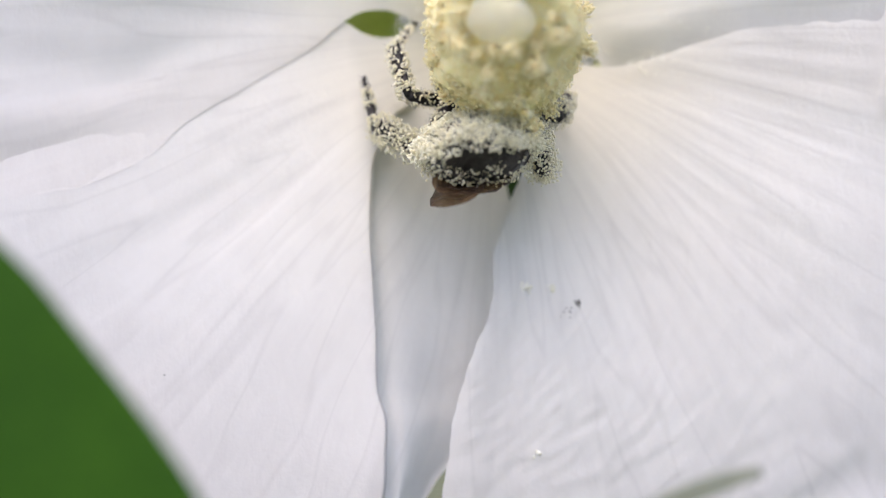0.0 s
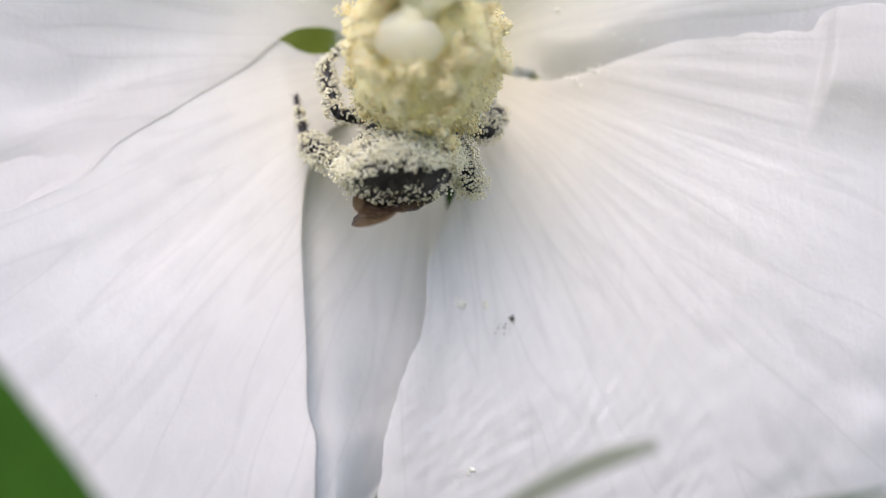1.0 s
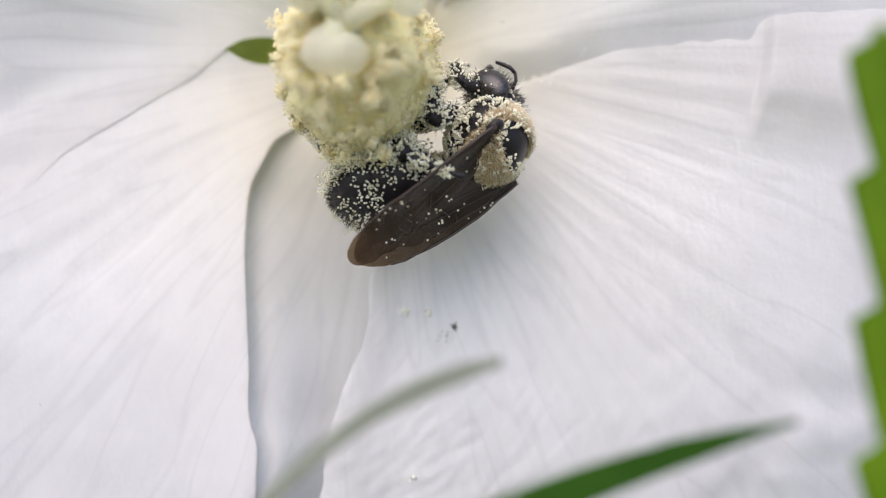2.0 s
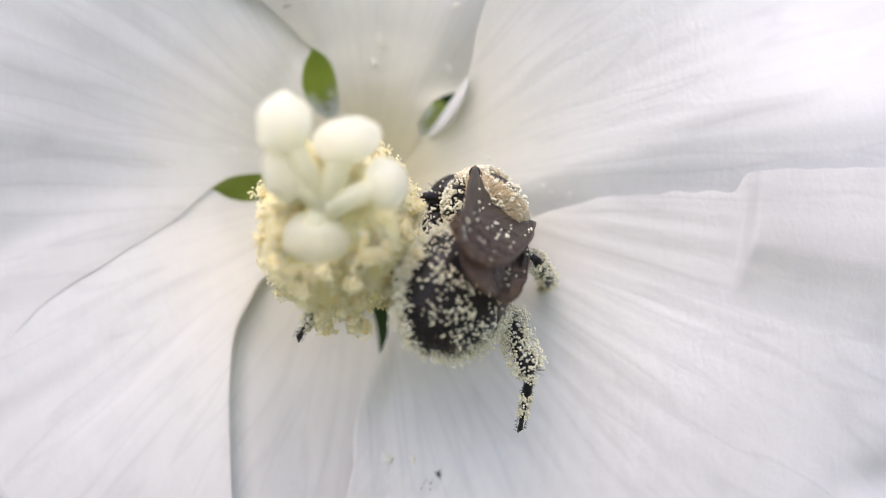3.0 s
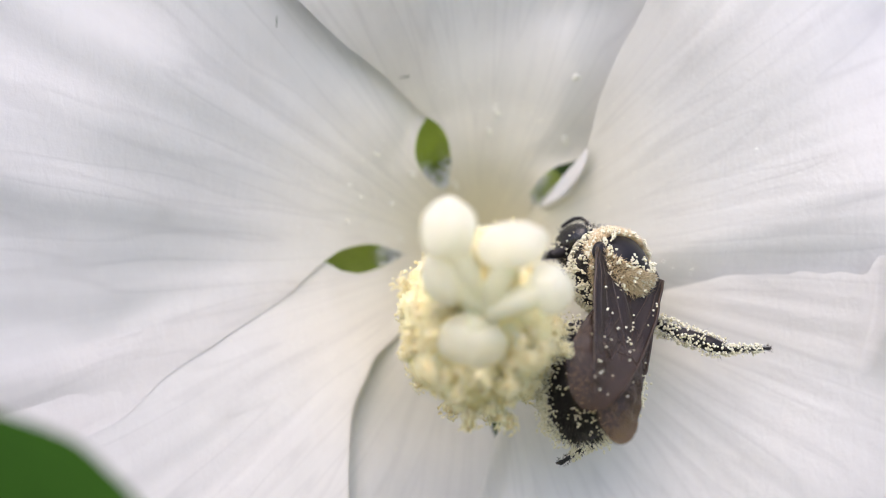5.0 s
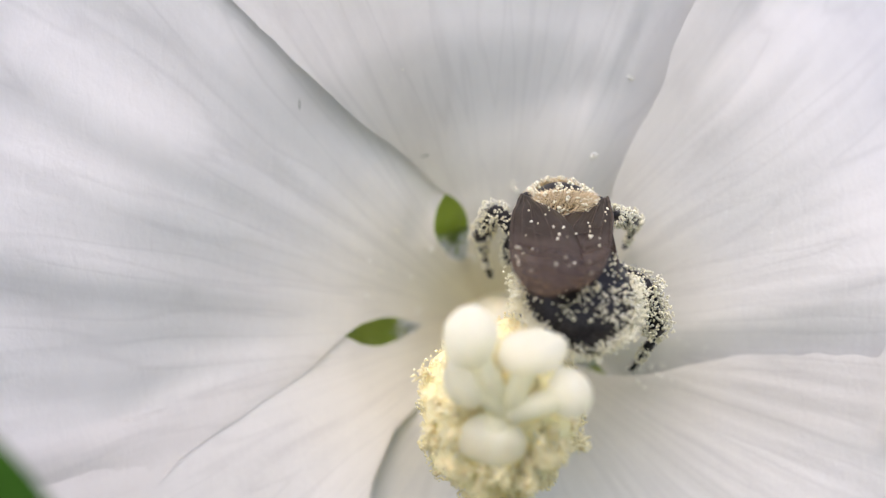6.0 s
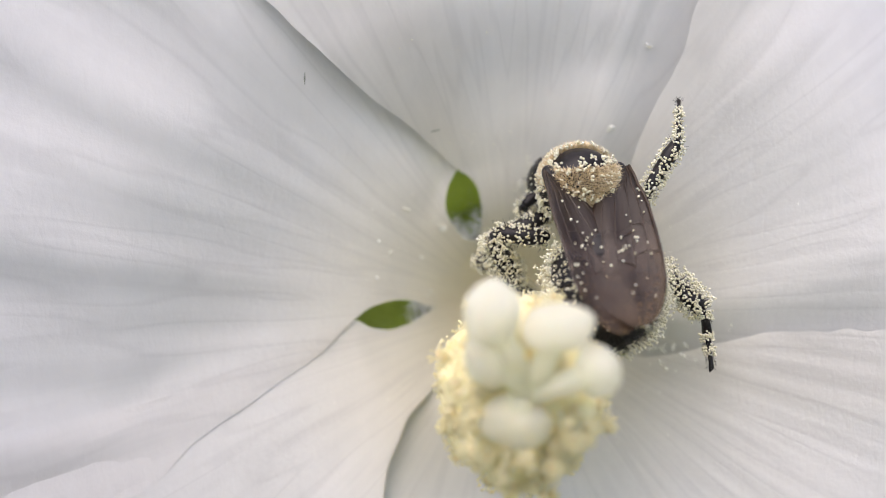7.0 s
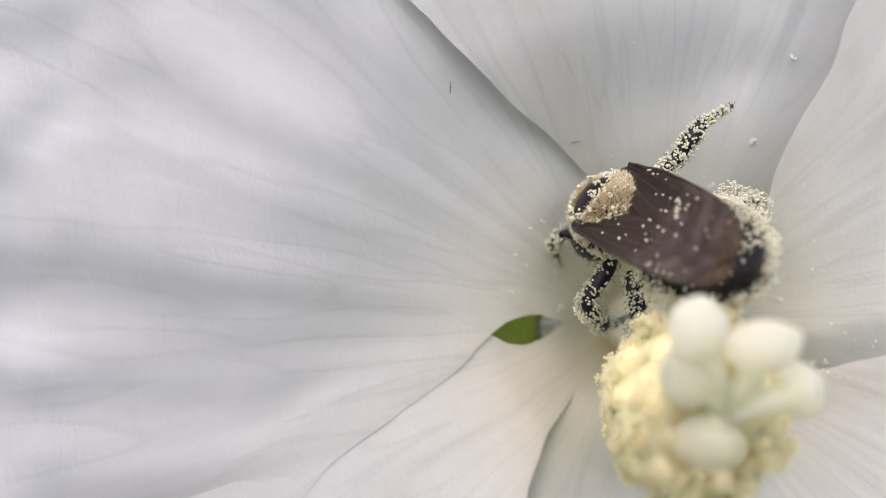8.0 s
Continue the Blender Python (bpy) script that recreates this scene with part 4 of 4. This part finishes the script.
grey_blade = leaf("narrow_leaf", "thin grey-green arching leaf tip, blurred", 26, [(0, 0.25), (0.1, 0.5), (0.5, 0.55), (1, 0.6)],
                  BLADE_GREY, BLADE_GREY, (15, 50, -5), 192, bow=16.0)
green_blade = leaf("narrow_leaf", "narrow dark green pointed leaf, blurred", 30, [(0, 0.1), (0.15, 0.55), (0.4, 1.0), (1, 1.4)],
                   LEAF_DARK, LEAF_DARK, (29, 48, -7), 193, bow=5.0)
# shaded leaf behind the flower, seen through the gaps between its petals
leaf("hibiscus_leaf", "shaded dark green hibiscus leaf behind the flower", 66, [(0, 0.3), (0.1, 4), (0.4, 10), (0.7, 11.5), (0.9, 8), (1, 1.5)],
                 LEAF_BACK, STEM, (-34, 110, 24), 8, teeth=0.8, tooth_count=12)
# made-up lower leaf, there only to make the lowest gap dark
leaf("hibiscus_leaf", "dark green leaf added to darken the lowest petal gap", 46, [(0, 0.3), (0.1, 4), (0.4, 9), (0.7, 10), (0.9, 7), (1, 1.5)],
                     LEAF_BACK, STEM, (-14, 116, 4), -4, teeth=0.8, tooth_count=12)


# ---- what moves ----
BEE_ROWS = [
    (0.0, (3.7, 78.0, 9.8), (0.12, 0.94, 0.32), (0.13, 0.31, -0.94)),
    (1.2, (3.7, 78.0, 9.8), (0.12, 0.94, 0.32), (0.13, 0.31, -0.94)),
    (1.5, (6.2, 73.5, 5.5), (0.72, 0.67, -0.14), (-0.09, -0.11, -0.99)),
    (1.7, (9.9, 72.0, 6.7), (0.99, 0.11, 0.09), (0.13, -0.48, -0.87)),
    (2.0, (14.1, 72.3, 10.1), (0.81, 0.15, 0.57), (0.54, -0.59, -0.61)),
    (2.2, (14.0, 72.9, 14.3), (0.4, 0.34, 0.85), (0.82, -0.55, -0.16)),
    (3.3, (15.2, 72.9, 17.1), (0.1, 0.8, 0.59), (0.71, -0.47, 0.53)),
    (3.5, (15.0, 72.5, 17.2), (0.11, 0.66, 0.74), (0.69, -0.59, 0.42)),
    (4.0, (14.5, 72.5, 17.3), (0.13, 0.74, 0.66), (0.73, -0.52, 0.44)),
    (4.5, (14.1, 73.0, 17.0), (0.08, 0.61, 0.79), (0.66, -0.62, 0.42)),
    (4.7, (15.5, 74.4, 16.7), (0.28, 0.41, 0.87), (0.64, -0.76, 0.16)),
    (5.8, (9.7, 75.3, 29.3), (-0.18, 0.7, 0.69), (0.12, -0.68, 0.72)),
    (6.0, (9.5, 74.5, 29.6), (-0.06, 0.79, 0.61), (0.11, -0.6, 0.79)),
    (6.5, (9.0, 74.4, 28.9), (-0.21, 0.8, 0.56), (0.18, -0.53, 0.83)),
    (6.85, (9.0, 74.4, 28.9), (-0.21, 0.8, 0.56), (0.18, -0.53, 0.83)),
    (7.0, (9.8, 76.3, 30.1), (-0.15, 0.53, 0.83), (0.15, -0.82, 0.55)),
    (7.3, (0.3, 75.8, 32.8), (-0.67, 0.51, 0.54), (-0.07, -0.77, 0.64)),
    (7.5, (3.0, 77.2, 30.0), (-0.69, 0.6, 0.39), (-0.23, -0.7, 0.67)),
    (8.0, (0.9, 77.2, 29.2), (-0.55, 0.77, 0.32), (-0.48, -0.61, 0.63)),
]
LEAF_ROWS = [(0.0, -21.7, 44.0, 1.4), (0.5, -22.4, 44.4, 2.2), (1.0, -18.8, 43.8, 0.8), (1.5, -19.1, 43.5, 1.0), (2.0, -24.5, 43.0, 0.5), (2.2, -20.0, 41.3, 4.0), (3.3, -15.5, 43.7, 11.8), (3.5, -14.6, 43.5, 10.5),
             (3.7, -10.7, 43.5, 9.5), (4.0, -12.5, 43.2, 11.9), (4.3, -14.4, 44.4, 12.4), (4.5, -15.9, 45.1, 10.2), (4.7, -14.0, 44.9, 11.6), (5.8, -20.5, 43.9, 13.6), (6.0, -21.2, 43.1, 20.6),
             (6.5, -23.2, 45.3, 16.6), (7.0, -24.2, 46.1, 14.5), (7.5, -27.2, 46.9, 16.8), (8.0, -38.2, 48.3, 15.8)]
BRIGHT_ROWS = [(0.0, 27.9, 46.0, 10.7), (1.0, 31.8, 46.6, 10.9), (1.5, 32.7, 46.8, 12.4), (2.0, 32.3, 46.3, 12.4), (2.2, 35.3, 44.9, 16.7), (3.3, 38.3, 46.8, 15.3), (8.0, 38.8, 48.3, 15.5)]
GREY_ROWS = [(0.0, 16.7, 50.0, -11.7), (0.5, 14.0, 50.7, -9.0), (1.0, 17.1, 50.4, -9.1), (1.5, 14.6, 50.2, -4.3), (2.0, 14.0, 49.9, -4.0), (2.2, 17.6, 48.3, -1.4), (3.3, 8.2, 50.2, -6.5), (8.0, 8.0, 50.1, -7.0)]
GREEN_ROWS = [(0.0, 29.1, 48.0, -14.6), (0.5, 27.0, 48.7, -11.7), (1.0, 28.3, 48.6, -11.2), (1.5, 29.0, 48.6, -6.9), (2.0, 28.8, 48.2, -7.0), (2.2, 32.5, 46.7, -2.7), (3.3, 22.6, 48.4, -7.9), (8.0, 22.0, 48.1, -9.0)]
# where each toe and knee is from its hip, in the bee's own axes, mm: (seconds, toe, knee)
LEG_AIMS = {
    "mid_right": [
        (0.0, (3.3, 5.2, -6.3), (3.4, -2.5, -1.5)),
        (1.2, (3.3, 5.2, -6.3), (3.4, -2.5, -1.5)),
        (1.5, (7.6, -5.0, -8.8), (1.7, -3.7, -2.0)),
        (1.7, (6.7, -2.3, -1.9), (3.0, -1.8, -0.0)),
        (2.0, (5.9, -1.2, -2.0), (-0.9, -1.6, 4.1)),
        (2.2, (10.4, -1.1, -2.6), (3.0, -2.0, 2.7)),
        (3.3, (7.8, 5.6, -2.0), (3.2, -0.4, 3.1)),
        (3.5, (8.0, -0.1, 7.1), (0.7, -3.4, 2.8)),
        (4.0, (9.1, -2.3, 7.2), (0.9, -3.0, 3.2)),
        (4.5, (10.7, -3.1, 5.1), (1.8, -2.7, 3.1)),
        (4.7, (11.7, -1.8, 6.0), (3.3, -1.7, 2.6)),
        (5.8, (9.4, 1.9, 5.1), (1.0, -1.5, 4.1)),
        (6.0, (4.9, 4.3, -2.7), (1.5, -0.5, 4.2)),
        (6.5, (8.0, 5.6, 8.3), (1.5, 0.6, 4.2)),
        (7.0, (6.2, 5.9, 6.3), (1.8, -1.6, 3.8)),
        (7.3, (11.4, -4.5, 5.4), (3.1, -2.0, 2.6)),
        (7.5, (9.6, -0.3, -0.2), (1.6, -0.9, 4.1)),
        (8.0, (10.7, -0.6, 2.2), (1.8, -1.6, 3.8)),
    ],
    "hind_right": [
        (0.0, (7.5, 3.7, -2.4), (2.9, -1.2, 3.1)),
        (1.2, (7.5, 3.7, -2.4), (2.9, -1.2, 3.1)),
        (1.5, (9.3, -5.3, -5.2), (2.1, -3.8, -0.7)),
        (2.0, (-3.5, -7.7, -9.3), (-1.4, -3.8, -1.8)),
        (2.2, (6.0, 0.1, -3.4), (2.5, 0.5, 2.0)),
        (3.3, (6.7, -11.6, -4.1), (1.9, -3.9, 0.7)),
        (3.5, (5.2, -2.6, -9.3), (2.4, -3.5, -1.1)),
        (4.0, (1.1, -9.7, -4.5), (1.4, -3.7, 1.9)),
        (4.5, (0.9, -9.4, -5.6), (3.1, -2.9, 1.2)),
        (4.7, (0.1, -11.0, -3.3), (2.9, -2.8, 1.8)),
        (5.8, (3.2, -9.6, -5.9), (3.6, -2.5, -0.1)),
        (6.0, (4.8, -2.5, -8.3), (4.1, -1.5, 0.3)),
        (6.5, (8.0, -0.9, -6.4), (3.9, -1.8, 1.1)),
        (7.0, (5.9, -11.3, -2.0), (3.5, -2.6, 0.4)),
        (7.3, (-2.2, -12.6, -6.2), (0.1, -4.0, -1.8)),
        (7.5, (3.4, -5.7, -8.9), (2.4, -3.7, -0.5)),
        (8.0, (5.9, -0.3, -8.0), (3.7, -2.4, 0.1)),
    ],
    "mid_left": [
        (0.0, (-2.7, 6.7, -0.6), (-3.6, -0.3, 2.1)),
        (1.2, (-2.7, 6.7, -0.6), (-3.6, -0.3, 2.1)),
        (1.5, (-1.8, 2.4, -6.7), (-4.2, -0.2, -0.0)),
        (1.7, (0.5, 2.5, -5.2), (-4.0, 1.1, 0.8)),
        (2.0, (0.5, 1.8, -3.5), (-2.9, -2.6, 1.6)),
        (2.2, (-3.0, -0.7, 0.8), (-2.5, 0.5, 2.0)),
        (3.3, (-2.2, -7.7, -11.1), (1.0, -2.6, -3.1)),
        (3.5, (-4.0, -8.6, -10.1), (0.3, -3.1, -2.8)),
        (4.5, (-4.4, -9.5, -2.4), (-2.5, 0.5, 2.0)),
        (5.8, (-2.3, 3.8, -6.3), (-3.4, 2.2, 1.0)),
        (6.0, (-2.2, 2.8, -5.3), (-2.9, 2.2, 2.2)),
        (6.5, (-1.6, 3.3, -5.8), (-3.2, 2.3, 1.5)),
        (7.0, (-2.6, 0.2, -9.0), (-3.8, -0.9, -1.7)),
        (7.5, (-0.8, 0.6, -8.5), (-3.9, 0.5, -1.6)),
        (8.0, (-0.7, 1.4, -7.9), (-4.0, 0.2, -1.2)),
    ],
    "hind_left": [
        (0.0, (-1.2, 3.4, 7.2), (-1.6, -3.5, 2.2)),
        (1.2, (-1.2, 3.4, 7.2), (-1.6, -3.5, 2.2)),
        (1.5, (-2.1, -1.0, 5.8), (-2.7, -1.9, -2.9)),
        (1.7, (-4.3, 0.5, 9.7), (-4.2, 0.1, 1.2)),
        (2.0, (-0.3, -1.4, 6.4), (-2.0, -3.6, -1.6)),
        (2.2, (-3.4, -8.8, -6.8), (-2.5, 0.5, 2.0)),
        (3.3, (-2.1, -9.4, -11.3), (-2.5, 0.5, 2.0)),
        (3.5, (-1.5, -7.7, -9.5), (-2.5, 0.5, 2.0)),
        (4.5, (-4.5, -5.6, -7.9), (-2.5, 0.5, 2.0)),
        (4.7, (-1.9, -8.9, -1.7), (-2.5, 0.5, 2.0)),
        (5.8, (1.2, 2.9, -9.0), (-2.6, -1.8, -3.0)),
        (6.0, (0.4, 2.4, -10.0), (-0.1, -2.9, -3.3)),
        (6.5, (3.1, 1.7, -7.4), (-3.6, -0.3, -2.6)),
        (7.0, (1.2, -3.1, -5.8), (-4.2, 1.0, -0.8)),
        (7.5, (1.9, -2.1, -10.0), (1.4, -3.8, -1.7)),
        (8.0, (0.5, 2.4, -9.2), (-2.7, -2.0, -2.8)),
    ],
    "front_left": [
        (0.0, (0.4, 0.8, -4.2), (-1.2, -0.6, -2.0)),
        (2.2, (0.4, 0.8, -4.2), (-1.2, -0.6, -2.0)),
        (3.3, (0.4, 0.8, -4.2), (-1.2, -0.6, -2.0)),
        (7.0, (0.4, 0.8, -4.2), (-1.2, -0.6, -2.0)),
        (7.5, (-3.2, 2.0, -2.8), (-1.9, 0.4, 1.7)),
        (8.0, (-2.0, 3.9, -2.9), (-1.0, 1.8, 1.6)),
    ],
    "front_right": [
        (0.0, (-0.4, 0.8, -4.2), (1.2, -0.6, -2.0)),
        (8.0, (-0.4, 0.8, -4.2), (1.2, -0.6, -2.0)),
    ],
}
# the folded fore wings shift sideways and tip: (seconds, left yaw, right yaw, left roll, rise); the abdomen curls under: (seconds, degrees)
WING_TURNS = [
    (0.0, -10, 4, 8, -3),
    (1.2, -10, 4, 8, -3),
    (1.5, -16, 4, 0, -2),
    (1.7, 3, -4, -2, -1),
    (2.0, 2, -6, -3, -2),
    (2.2, 11, -9, -1, 0),
    (3.3, 8, -20, -3, 1),
    (3.5, 11, -20, -3, 1),
    (4.0, 12, -20, -3, 1),
    (4.5, 12, -20, -3, 1),
    (4.7, -3, -20, -4, 1),
    (5.8, 8, -8, -7, 1),
    (6.0, 11, -10, -10, 4),
    (6.5, 14, -14, -8, 5),
    (6.85, 14, -14, -8, 5),
    (7.0, 3, -1, 8, 1),
    (7.3, 5, -1, 9, 1),
    (7.5, 2, 0, 14, 1),
    (8.0, 7, -4, 1, 1),
]
CURL = [(0.0, 1), (1.2, 1), (1.5, -6), (1.7, 16), (2.0, 20), (2.2, 34), (3.3, 20), (3.5, 21), (4.0, 18), (4.5, 12), (4.7, 5), (5.8, 1), (6.0, -3), (6.5, -1), (6.85, -1), (7.0, 0), (7.3, 7), (7.5, 13), (8.0, -3)]


def bee_pose(at, ahead, back):
    """The bee's pose from its thorax, the way its head points and the way its back faces."""
    f = Vector(ahead).normalized()
    d = Vector(back)
    d = (d - f * d.dot(f)).normalized()
    m = Matrix((f.cross(d), f, d)).transposed().to_4x4()
    m.translation = place(*at) - m.to_3x3() @ Vector((0, 4.3 * MM, 0))
    return m


def lower_length(tibia, tarsus):
    bow = 0.17 * (tibia + tarsus)
    return math.sqrt(tibia ** 2 - bow ** 2) + math.sqrt(tarsus ** 2 - bow ** 2)


def bent_leg(toe, knee, femur, lower):
    """The turns of thigh and lower leg that bring the toe to its place (from the hip, mm), the knee on its side."""
    far = min(max(toe.length, abs(femur - lower) + 0.3), femur + lower - 0.15)
    ahead = toe.normalized()
    side = (knee - ahead * knee.dot(ahead)).normalized()
    c = (femur ** 2 + far ** 2 - lower ** 2) / (2 * femur * far)
    k = ahead * (femur * c) + side * (femur * math.sqrt(max(0.0, 1 - c * c)))
    across = ahead.cross(side)
    out = []
    for x in (k.normalized(), (ahead * far - k).normalized()):
        out.append(Matrix((x, x.cross(across) * -1, across)).transposed())
    turn = Matrix(((1, 0, 0), (0, 0, -1), (0, 1, 0)))
    return [(m @ turn.inverted()).to_4x4() for m in out]


def motions():
    walk(bee, [(t, bee_pose(at, f, d)) for t, at, f, d in BEE_ROWS])
    walk(abdomen, [(t, pose(0, 0, 0, a, 0, 0)) for t, a in CURL])
    walk(wing_a, [(t, pose(-3.1 * MM, 4.5 * MM, 2.0 * MM, -3 - d, c, -a)) for t, a, b, c, d in WING_TURNS])
    walk(wing_b, [(t, pose(3.1 * MM, 4.5 * MM, 2.15 * MM, -5 - d, -8, b)) for t, a, b, c, d in WING_TURNS])
    for key, rows in LEG_AIMS.items():
        hip, femur, tibia, tarsus = LEGS[key][:4]
        lower = lower_length(tibia, tarsus)
        bends = [(t, *bent_leg(Vector(toe), Vector(knee), femur, lower)) for t, toe, knee in rows]
        thigh, shin = legs[key]
        walk(thigh, [(t, Matrix.Translation(Vector(hip) * MM) @ a) for t, a, b in bends])
        for ob in shin:
            walk(ob, [(t, Matrix.Translation((femur * MM, 0, 0)) @ a.inverted() @ b) for t, a, b in bends])
    for ob, rows in ((dark_leaf, [(t, x - 5.5, y, z + 1.6) for t, x, y, z in LEAF_ROWS]), (bright_leaf, BRIGHT_ROWS), (grey_blade, GREY_ROWS), (green_blade, GREEN_ROWS)):
        walk(ob, [(t, pose(x * MM, y * MM, EYE + z * MM)) for t, x, y, z in rows])


motions()
